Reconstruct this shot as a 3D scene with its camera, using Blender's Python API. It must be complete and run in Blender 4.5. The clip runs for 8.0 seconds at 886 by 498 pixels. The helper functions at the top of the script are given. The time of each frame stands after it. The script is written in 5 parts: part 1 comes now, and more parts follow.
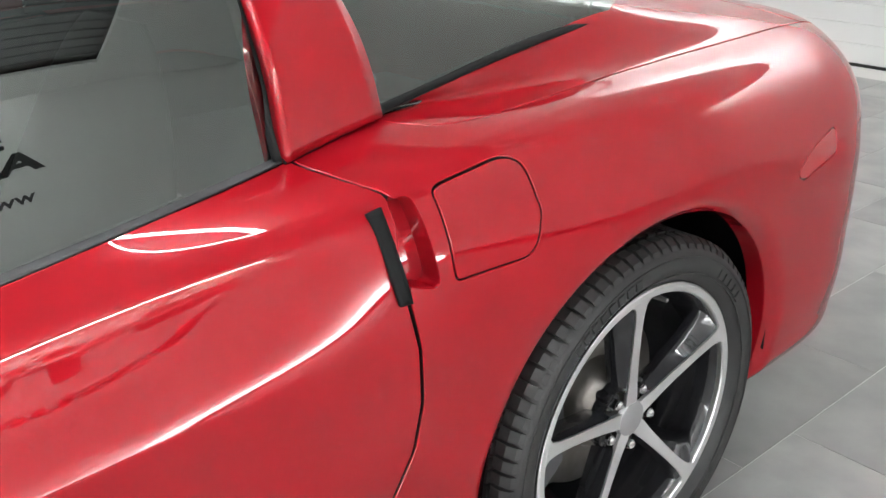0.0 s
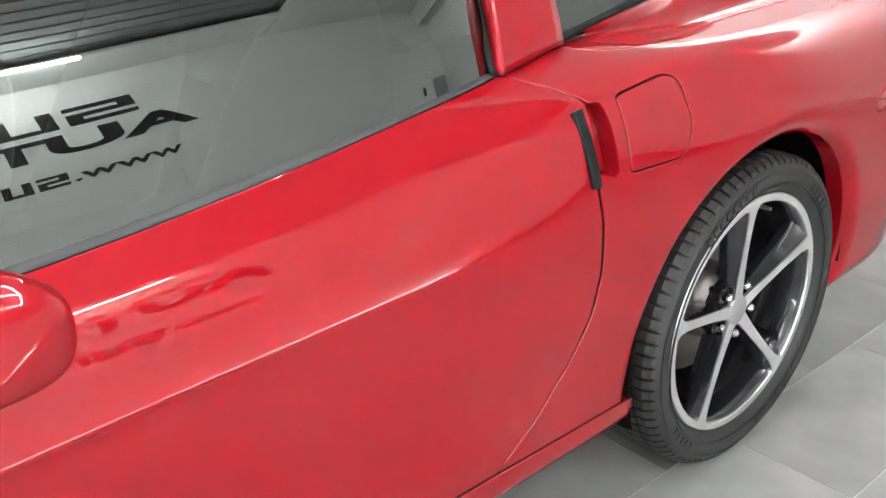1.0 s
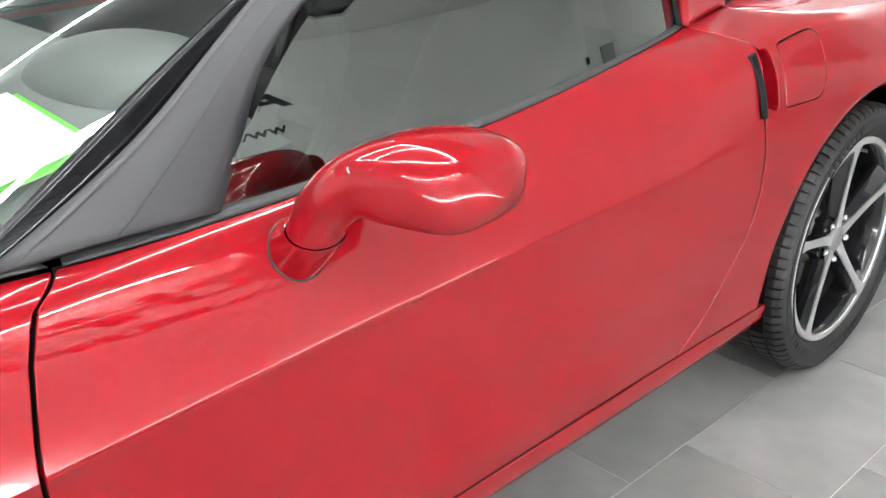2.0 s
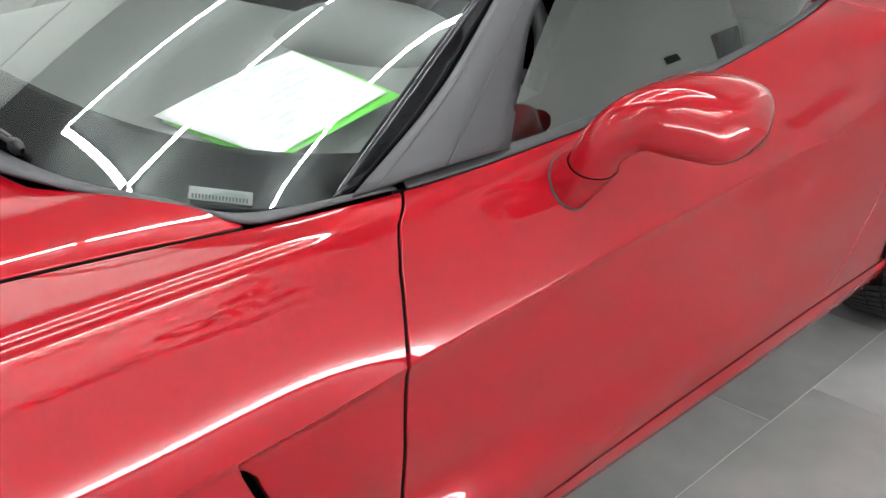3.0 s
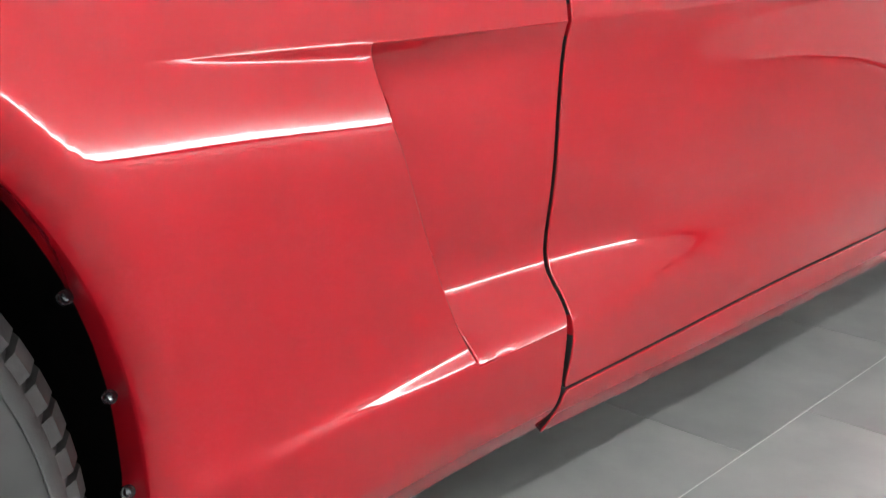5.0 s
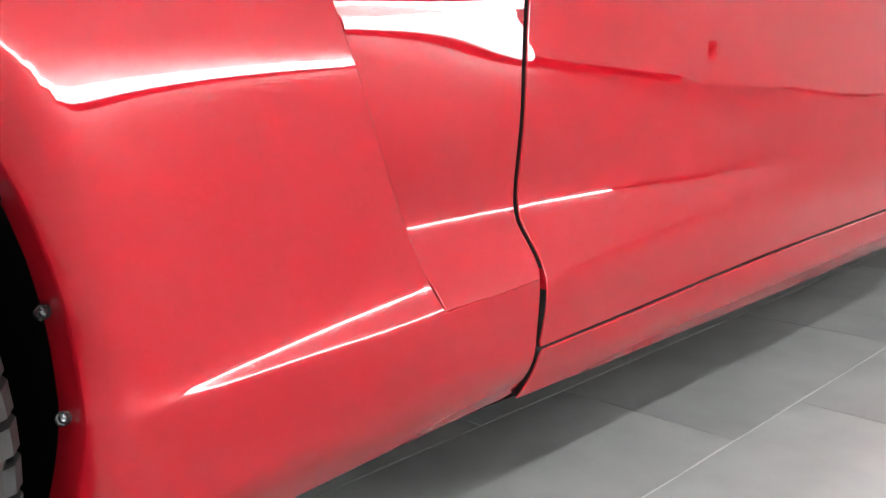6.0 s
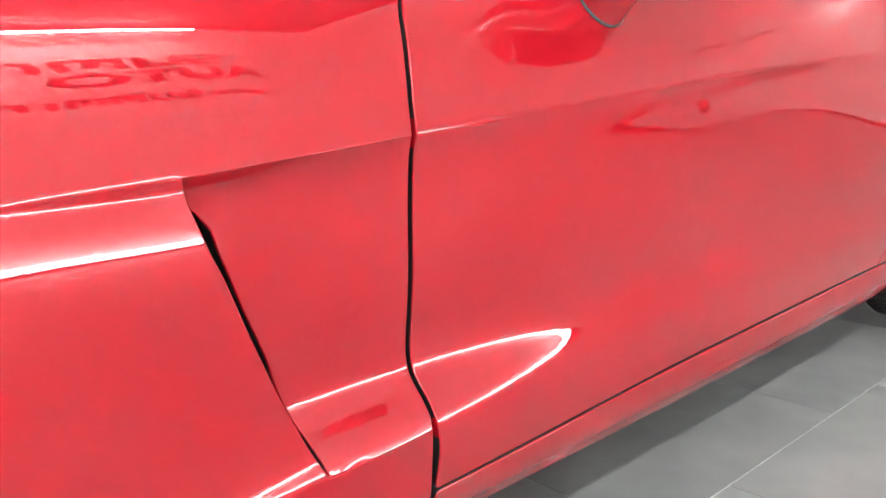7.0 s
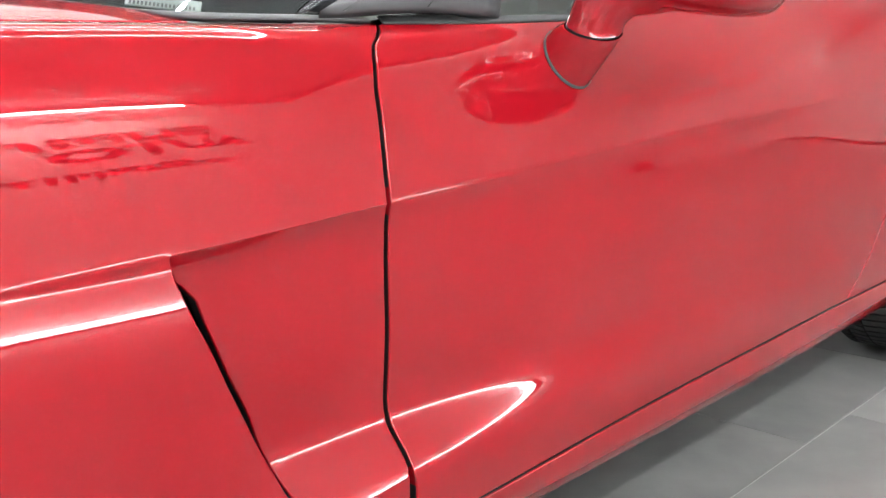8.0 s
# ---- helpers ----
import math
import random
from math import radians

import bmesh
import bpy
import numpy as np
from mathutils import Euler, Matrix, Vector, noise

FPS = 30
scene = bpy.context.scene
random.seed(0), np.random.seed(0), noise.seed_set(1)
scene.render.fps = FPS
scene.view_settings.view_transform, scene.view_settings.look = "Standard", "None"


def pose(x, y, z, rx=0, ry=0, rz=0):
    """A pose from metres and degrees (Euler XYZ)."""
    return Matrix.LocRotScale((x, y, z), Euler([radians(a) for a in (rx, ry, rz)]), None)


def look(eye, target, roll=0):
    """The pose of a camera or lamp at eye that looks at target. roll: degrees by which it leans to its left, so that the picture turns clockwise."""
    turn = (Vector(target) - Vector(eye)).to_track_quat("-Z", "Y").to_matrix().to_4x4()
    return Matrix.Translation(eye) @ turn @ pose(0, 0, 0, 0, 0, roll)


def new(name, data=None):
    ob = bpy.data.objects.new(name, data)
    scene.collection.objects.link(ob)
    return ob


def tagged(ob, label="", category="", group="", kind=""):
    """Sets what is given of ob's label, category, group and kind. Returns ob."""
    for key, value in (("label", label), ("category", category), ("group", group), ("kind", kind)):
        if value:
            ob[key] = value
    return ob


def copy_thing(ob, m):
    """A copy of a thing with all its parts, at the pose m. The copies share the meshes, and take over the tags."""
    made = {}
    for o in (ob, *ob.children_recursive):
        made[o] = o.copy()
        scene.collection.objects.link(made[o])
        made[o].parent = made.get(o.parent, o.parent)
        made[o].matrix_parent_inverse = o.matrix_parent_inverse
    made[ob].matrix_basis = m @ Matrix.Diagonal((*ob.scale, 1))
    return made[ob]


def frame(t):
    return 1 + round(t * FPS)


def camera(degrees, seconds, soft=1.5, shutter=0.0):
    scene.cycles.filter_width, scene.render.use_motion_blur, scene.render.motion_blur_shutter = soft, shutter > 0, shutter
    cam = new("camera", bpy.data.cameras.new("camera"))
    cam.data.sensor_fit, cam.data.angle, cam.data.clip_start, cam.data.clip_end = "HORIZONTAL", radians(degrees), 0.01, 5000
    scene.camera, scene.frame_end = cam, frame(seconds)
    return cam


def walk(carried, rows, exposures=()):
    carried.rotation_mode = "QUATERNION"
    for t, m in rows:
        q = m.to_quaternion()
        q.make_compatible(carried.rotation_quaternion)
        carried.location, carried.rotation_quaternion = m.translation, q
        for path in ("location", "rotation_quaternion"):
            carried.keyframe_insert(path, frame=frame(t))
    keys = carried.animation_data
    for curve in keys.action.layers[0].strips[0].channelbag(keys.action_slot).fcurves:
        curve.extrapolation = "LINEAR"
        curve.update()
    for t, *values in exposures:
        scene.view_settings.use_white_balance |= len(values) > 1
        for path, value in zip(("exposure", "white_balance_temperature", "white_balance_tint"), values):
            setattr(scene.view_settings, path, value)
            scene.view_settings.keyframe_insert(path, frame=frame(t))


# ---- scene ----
cam = camera(50.7, 8.0)
PATH = [
    (0, (0.199, -1.693, 1.239), (1.402, -0.298, 0.46), -0.5),
    (0.5, (-0.011, -1.754, 1.234), (1.195, -0.367, 0.445), -0.6),
    (1, (-0.239, -1.745, 1.221), (0.973, -0.369, 0.423), -0.4),
    (1.2, (-0.346, -1.733, 1.222), (0.868, -0.363, 0.417), -0.2),
    (2.3, (-0.946, -1.684, 1.179), (0.355, -0.377, 0.405), 0.5),
    (2.5, (-1.017, -1.67, 1.178), (0.276, -0.359, 0.399), 0.4),
    (3, (-1.187, -1.594, 1.172), (0.098, -0.277, 0.388), 0.1),
    (3.5, (-1.263, -1.461, 1.123), (0.025, -0.152, 0.332), -0.1),
    (4, (-1.248, -1.397, 0.92), (0.063, -0.069, 0.201), -0.2),
    (4.5, (-1.247, -1.4, 0.755), (0.092, -0.026, 0.19), -0.0),
    (4.8, (-1.244, -1.395, 0.697), (0.134, -0.054, 0.147), -0.1),
    (5, (-1.235, -1.419, 0.648), (0.126, -0.045, 0.135), -0.4),
    (5.2, (-1.228, -1.42, 0.605), (0.142, -0.051, 0.108), -0.5),
    (6.3, (-1.185, -1.434, 0.549), (0.200, -0.046, 0.155), -1.3),
    (6.5, (-1.157, -1.435, 0.596), (0.236, -0.056, 0.197), -1.5),
    (6.8, (-1.150, -1.479, 0.657), (0.247, -0.100, 0.277), -1.6),
    (7, (-1.132, -1.509, 0.711), (0.24, -0.12, 0.277), -1.2),
    (7.5, (-1.126, -1.573, 0.769), (0.24, -0.179, 0.33), -1.5),
    (8, (-1.148, -1.55, 0.764), (0.243, -0.17, 0.361), -1.4),
]
walk(cam, [(t, look(eye, target, roll)) for t, eye, target, roll in PATH], [(0, .42), (.5, .7), (1, .72), (2.5, .58), (3.5, .22), (4, .24), (4.5, .45), (5, .65), (6.3, .97), (7, 1.02), (7.5, .99), (8, .7)])

# ---- world and light ----
world = bpy.data.worlds.new("world")
world.use_nodes = True
world.node_tree.nodes["Background"].inputs[0].default_value = (0.8, 0.85, 0.9, 1)
world.node_tree.nodes["Background"].inputs[1].default_value = 0.05
scene.world = world


# ---- materials ----
def material(name, color, rough=0.5, metal=0.0, coat=0.0, spec=0.5, bump=None, vary=None, emit=0.0):
    """A node material. bump: (scale, strength, distance); vary: (scale, second colour, contrast)."""
    m = bpy.data.materials.new(name)
    m.use_nodes = True
    nt = m.node_tree
    b = nt.nodes["Principled BSDF"]
    b.inputs["Base Color"].default_value = (*color, 1)
    b.inputs["Roughness"].default_value = rough
    b.inputs["Metallic"].default_value = metal
    b.inputs["Specular IOR Level"].default_value = spec
    b.inputs["Coat Weight"].default_value = coat
    b.inputs["Coat Roughness"].default_value = 0.015
    co = nt.nodes.new("ShaderNodeTexCoord")
    if vary:
        n = nt.nodes.new("ShaderNodeTexNoise")
        n.inputs["Scale"].default_value, n.inputs["Detail"].default_value = vary[0], 8
        nt.links.new(co.outputs["Object"], n.inputs["Vector"])
        r = nt.nodes.new("ShaderNodeValToRGB")
        r.color_ramp.elements[0].position, r.color_ramp.elements[1].position = 0.5 - vary[2], 0.5 + vary[2]
        r.color_ramp.elements[0].color, r.color_ramp.elements[1].color = (*color, 1), (*vary[1], 1)
        nt.links.new(n.outputs["Fac"], r.inputs["Fac"])
        nt.links.new(r.outputs["Color"], b.inputs["Base Color"])
    if bump:
        n = nt.nodes.new("ShaderNodeTexNoise")
        n.inputs["Scale"].default_value, n.inputs["Detail"].default_value = bump[0], 4
        nt.links.new(co.outputs["Object"], n.inputs["Vector"])
        u = nt.nodes.new("ShaderNodeBump")
        u.inputs["Strength"].default_value, u.inputs["Distance"].default_value = bump[1], bump[2]
        nt.links.new(n.outputs["Fac"], u.inputs["Height"])
        nt.links.new(u.outputs["Normal"], b.inputs["Normal"])
    if emit:
        b.inputs["Emission Color"].default_value = (0.965, 0.99, 1, 1)
        b.inputs["Emission Strength"].default_value = emit
    return m


PAINT = material("red_car_paint", (.305, .0045, .0105), 0.36, 0.25, 1.0, 0.0)
PAINT.node_tree.nodes["Principled BSDF"].inputs["Specular Tint"].default_value = (0.8, 0.02, 0.03, 1)
PAINT.node_tree.nodes["Principled BSDF"].inputs["Coat Roughness"].default_value = 0.004
PAINT.node_tree.nodes["Principled BSDF"].inputs["Coat IOR"].default_value = 1.55
BLACK = material("black_plastic", (0.005, 0.005, 0.0055), 0.5, vary=(60, (0.009, 0.009, 0.0095), 0.2))
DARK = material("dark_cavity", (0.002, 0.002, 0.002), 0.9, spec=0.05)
RUBBER = material("tyre_rubber", (0.011, 0.011, 0.0115), 0.55, bump=(300, 0.15, 0.001), vary=(25, (0.020, 0.0195, 0.019), 0.25))
SEAL_AND_GAP_SHADE = material("rubber_seal", (0.007, 0.0073, 0.0076), 0.6, spec=0.15)
GREYSEAL = material("grey_rubber_seal", (0.03, 0.031, 0.032), 0.55)
TRIM = material("grey_satin_trim", (0.042, 0.041, 0.0445), 0.5, bump=(900, 0.08, 0.0005))
FRIT = material("glass_frit", (0.004, 0.004, 0.005), 0.04)
MACHINED = material("machined_aluminium", (0.80, 0.80, 0.80), 0.38, 1.0, bump=(400, 0.05, 0.0003))
GUNMETAL = material("black_gloss_wheel_paint", (0.018, 0.018, 0.02), 0.12, 0.3, 0.6)
STEEL = material("steel", (0.45, 0.44, 0.43), 0.35, 1.0)
CHROME = material("chrome", (0.8, 0.8, 0.8), 0.08, 1.0)
CASTIRON = material("brake_iron", (0.25, 0.24, 0.23), 0.45, 0.9, vary=(30, (0.16, 0.14, 0.12), 0.3))
TILE = material("grey_porcelain_tile", (0.232, 0.237, 0.230), 0.5, 0.0, 0.0, 0.3, bump=(35, 0.08, 0.002), vary=(5, (0.342, 0.334, 0.325), 0.22))
tn = TILE.node_tree
info, spread, mul = (tn.nodes.new(k) for k in ("ShaderNodeObjectInfo", "ShaderNodeMapRange", "ShaderNodeVectorMath"))
spread.inputs["To Min"].default_value, spread.inputs["To Max"].default_value = 0.86, 1.12
mul.operation = "SCALE"
tint_from = tn.nodes["Principled BSDF"].inputs["Base Color"].links[0].from_socket
tn.links.new(info.outputs["Random"], spread.inputs["Value"])
tn.links.new(tint_from, mul.inputs[0])
tn.links.new(spread.outputs["Result"], mul.inputs["Scale"])
tn.links.new(mul.outputs["Vector"], tn.nodes["Principled BSDF"].inputs["Base Color"])
GROUT = material("tile_grout", (0.62, 0.61, 0.59), 0.8)
WALLPAINT = material("white_wall_paint", (0.83, 0.83, 0.82), 0.55, bump=(80, 0.04, 0.001))
CEIL = material("white_ceiling_sheet", (0.30, 0.305, 0.31), 0.45, vary=(6, (0.24, 0.245, 0.25), 0.3))
SIGN = material("black_sign_vinyl", (0.012, 0.012, 0.013), 0.5)
PAPER = material("white_paper", (0.9, 0.9, 0.89), 0.6)
GREENPAPER = material("green_paper", (0.16, 0.75, 0.06), 0.6)
DASH = material("grey_dash_grain", (0.125, 0.132, 0.127), 0.6, bump=(300, 0.2, 0.001))
LEATHER = material("black_leather", (0.018, 0.018, 0.019), 0.5, bump=(250, 0.2, 0.001))
TUBE = material("led_tube", (1, 1, 1), 0.5, emit=55.0)
TUBE_MEDIUM = material("led_tube_wall", (1, 1, 1), 0.5, emit=80.0)
FILL_TUBE_EAST = material("door_fill_tube", (1, 1, 1), 0.5, emit=38.0)
TUBE_STRONG = material("bright_led_tube", (1, 1, 1), 0.5, emit=16.5)
REDLENS = material("red_lamp_lens", (0.35, 0.008, 0.012), 0.06, 0.0, 1.0)


def glass_material(name, tint, ior, rough=0.0):
    """Thin tinted glass: mirror-like gloss over a coloured clear sheet."""
    m = bpy.data.materials.new(name)
    m.use_nodes = True
    nt = m.node_tree
    for n in list(nt.nodes):
        if n.type != "OUTPUT_MATERIAL":
            nt.nodes.remove(n)
    out = [n for n in nt.nodes if n.type == "OUTPUT_MATERIAL"][0]
    clear, gloss, mix, fres = (nt.nodes.new(k) for k in ("ShaderNodeBsdfTransparent", "ShaderNodeBsdfGlossy", "ShaderNodeMixShader", "ShaderNodeFresnel"))
    clear.inputs["Color"].default_value = (*tint, 1)
    gloss.inputs["Roughness"].default_value = rough
    gloss.inputs["Color"].default_value = (0.93, 1.0, 0.95, 1)
    fres.inputs["IOR"].default_value = ior
    nt.links.new(fres.outputs[0], mix.inputs[0])
    nt.links.new(clear.outputs[0], mix.inputs[1])
    nt.links.new(gloss.outputs[0], mix.inputs[2])
    nt.links.new(mix.outputs[0], out.inputs["Surface"])
    return m


GLASS = glass_material("windshield_glass", (0.90, 0.96, 0.92), 2.0)
TINTED = glass_material("tinted_side_glass", (0.16, 0.185, 0.165), 2.45)


# ---- mesh tools ----
def link_mesh(name, verts, faces, mat, parent=None, label="", smooth=True):
    me = bpy.data.meshes.new(name)
    me.from_pydata([tuple(v) for v in verts], [], [tuple(int(i) for i in f) for f in faces])
    me.materials.append(mat)
    if smooth:
        me.polygons.foreach_set("use_smooth", [True] * len(me.polygons))
    me.update()
    ob = new(name, me)
    ob.parent = parent
    return tagged(ob, label)


def part(name, bm, mat, parent, label="", smooth=False):
    """Links a bmesh as one mesh object under a thing or a part."""
    me = bpy.data.meshes.new(name)
    bm.to_mesh(me)
    bm.free()
    me.materials.append(mat)
    if smooth:
        me.polygons.foreach_set("use_smooth", [True] * len(me.polygons))
    ob = new(name, me)
    ob.parent = parent
    return tagged(ob, label)


def empty(name, label, category, group="", at=(0, 0, 0)):
    ob = new(name)
    ob.location = at
    return tagged(ob, label, category, group)


def box(bm, lo, hi, bevel=0.0, turn=None):
    """Adds a bevelled box between two corners; turn: a matrix about its middle."""
    mid = [(a + b) / 2 for a, b in zip(lo, hi)]
    size = [b - a for a, b in zip(lo, hi)]
    m = Matrix.Translation(mid) @ (turn or Matrix()) @ Matrix.Diagonal((*size, 1))
    made = bmesh.ops.create_cube(bm, size=1, matrix=m)
    if bevel:
        edges = {e for v in made["verts"] for e in v.link_edges}
        bmesh.ops.bevel(bm, geom=list(edges), offset=bevel, segments=2, profile=0.6, affect="EDGES")
    return bm


def spline(xs, ys):
    """A natural cubic spline through (xs, ys), straight beyond its ends."""
    xs, ys = np.asarray(xs, float), np.asarray(ys, float)
    n = len(xs)
    h = np.diff(xs)
    a, r = np.eye(n), np.zeros(n)
    for i in range(1, n - 1):
        a[i, i - 1:i + 2] = h[i - 1], 2 * (h[i - 1] + h[i]), h[i]
        r[i] = 6 * ((ys[i + 1] - ys[i]) / h[i] - (ys[i] - ys[i - 1]) / h[i - 1])
    m = np.linalg.solve(a, r)

    def at(x):
        x = np.asarray(x, float)
        c = np.clip(x, xs[0], xs[-1])
        i = np.clip(np.searchsorted(xs, c) - 1, 0, n - 2)
        u, w, k = xs[i + 1] - c, c - xs[i], h[i]
        y = (m[i] * u**3 + m[i + 1] * w**3) / (6 * k) + (ys[i] / k - m[i] * k / 6) * u + (ys[i + 1] / k - m[i + 1] * k / 6) * w
        s0 = (ys[1] - ys[0]) / h[0] - h[0] * (2 * m[0] + m[1]) / 6
        s1 = (ys[-1] - ys[-2]) / h[-1] + h[-1] * (m[-2] + 2 * m[-1]) / 6
        return y + np.where(x < xs[0], (x - xs[0]) * s0, 0) + np.where(x > xs[-1], (x - xs[-1]) * s1, 0)
    return at


def grid_tris(nu, nv):
    """Triangles of a grid whose vertex (i, j) has the index i * nv + j."""
    i, j = np.meshgrid(np.arange(nu - 1), np.arange(nv - 1), indexing="ij")
    a = (i * nv + j).ravel()
    b, c, d = a + nv, a + nv + 1, a + 1
    return np.concatenate([np.stack([a, b, c], 1), np.stack([a, c, d], 1)])


def trim(v, t, f):
    """Cuts the triangle mesh (v, t) along f = 0 and keeps the side where f > 0; vertices by the cut slide onto it."""
    v, d = v.copy(), f(v)
    e = np.unique(np.sort(np.concatenate([t[:, [0, 1]], t[:, [1, 2]], t[:, [2, 0]]]), axis=1), axis=0)
    e = e[d[e[:, 0]] * d[e[:, 1]] < 0]
    k = d[e[:, 0]] / (d[e[:, 0]] - d[e[:, 1]])
    p = v[e[:, 0]] + (v[e[:, 1]] - v[e[:, 0]]) * k[:, None]
    near = np.where(k < 0.5, e[:, 0], e[:, 1])
    cost = np.minimum(k, 1 - k)
    order = np.argsort(-cost)
    v[near[order]] = p[order]
    d[near] = 0
    keep = (d[t] >= 0).all(1)
    flat = keep & (d[t] == 0).all(1)
    if flat.any():
        keep[np.where(flat)[0][f(v[t[flat]].mean(1)) < 0]] = False
    t = t[keep]
    used, back = np.unique(t, return_inverse=True)
    return v[used], back.reshape(t.shape)


def normals_of(v, t):
    n = np.zeros_like(v)
    fn = np.cross(v[t[:, 1]] - v[t[:, 0]], v[t[:, 2]] - v[t[:, 0]])
    for k in range(3):
        np.add.at(n, t[:, k], fn)
    return n / (np.linalg.norm(n, axis=1, keepdims=True) + 1e-12)


def panel(name, v, t, parent, mat=None, label="", depth=0.014, edge=0.0016, mirrored=False, lip=None):
    """A sheet-metal panel: the skin and, at its open edges, a small round and a flange that turns inwards."""
    n = normals_of(v, t)
    he = np.concatenate([t[:, [0, 1]], t[:, [1, 2]], t[:, [2, 0]]])
    key = np.sort(he, axis=1)
    _, first, count = np.unique(key, axis=0, return_index=True, return_counts=True)
    rim = he[first[count == 1]]
    out = np.zeros_like(v)
    side = np.cross(v[rim[:, 1]] - v[rim[:, 0]], (n[rim[:, 0]] + n[rim[:, 1]]) / 2)
    side /= np.linalg.norm(side, axis=1, keepdims=True) + 1e-12
    np.add.at(out, rim[:, 0], side)
    np.add.at(out, rim[:, 1], side)
    ids = np.unique(rim)
    out = out[ids] / (np.linalg.norm(out[ids], axis=1, keepdims=True) + 1e-12)
    inward = -n[ids]
    if lip is not None:
        inward = lip(v[ids], inward)
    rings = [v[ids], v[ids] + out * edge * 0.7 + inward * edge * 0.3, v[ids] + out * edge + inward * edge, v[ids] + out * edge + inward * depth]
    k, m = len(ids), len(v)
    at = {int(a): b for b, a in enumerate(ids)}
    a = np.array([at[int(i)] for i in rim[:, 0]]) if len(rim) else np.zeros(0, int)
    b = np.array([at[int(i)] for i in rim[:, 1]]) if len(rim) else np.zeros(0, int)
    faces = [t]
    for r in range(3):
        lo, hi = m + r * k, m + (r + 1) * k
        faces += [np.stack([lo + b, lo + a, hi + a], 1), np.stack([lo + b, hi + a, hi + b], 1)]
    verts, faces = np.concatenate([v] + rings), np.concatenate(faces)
    if mirrored:
        verts, faces = verts * (1, -1, 1), faces[:, ::-1]
    ob = link_mesh(name, verts, faces, mat or PAINT, parent, label)
    # the deep part of the flange is black, gap shade put into its colour, but for turned-in arches and pockets
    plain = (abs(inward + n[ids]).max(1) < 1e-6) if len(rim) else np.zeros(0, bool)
    ob.data.materials.append(SEAL_AND_GAP_SHADE)
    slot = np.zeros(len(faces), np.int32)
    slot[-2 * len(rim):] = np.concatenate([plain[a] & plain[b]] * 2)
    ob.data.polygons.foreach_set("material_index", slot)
    return ob


# ---- car: body surface ----
AXLE_F, AXLE_R, HUB_Z = -1.3425, 1.3425, 0.335
ARCH_R = 1.361
FRONT_R = .364

car = empty("sports_car", "glossy red two-seat sports coupe parked on grey floor tiles", "car")


def end_curve(start, length, power, width):
    """Plan of a rounded end: arc length from the start, distance along the car and share of the half width."""
    a = np.linspace(0, math.pi / 2, 400)
    x, w = start + length * np.sin(a) ** (2 / power), np.cos(a) ** (2 / power)
    arc = np.concatenate([[0], np.cumsum(np.hypot(np.diff(x), np.diff(w) * width))])
    return arc, x, w


TAIL, NOSE = end_curve(1.80, 0.40, 4.0, 0.9), end_curve(1.60, 0.62, 2.6, 0.9)
S_END, S_NOSE = 1.80 + TAIL[0][-1], -1.60 - NOSE[0][-1]


def plan(s):
    x, w = np.array(s, float), np.ones_like(s)
    r, f = s > 1.80, s < -1.60
    x[r], w[r] = np.interp(s[r] - 1.80, TAIL[0], TAIL[1]), np.interp(s[r] - 1.80, TAIL[0], TAIL[2])
    x[f], w[f] = -np.interp(-1.60 - s[f], NOSE[0], NOSE[1]), np.interp(-1.60 - s[f], NOSE[0], NOSE[2])
    return x, w


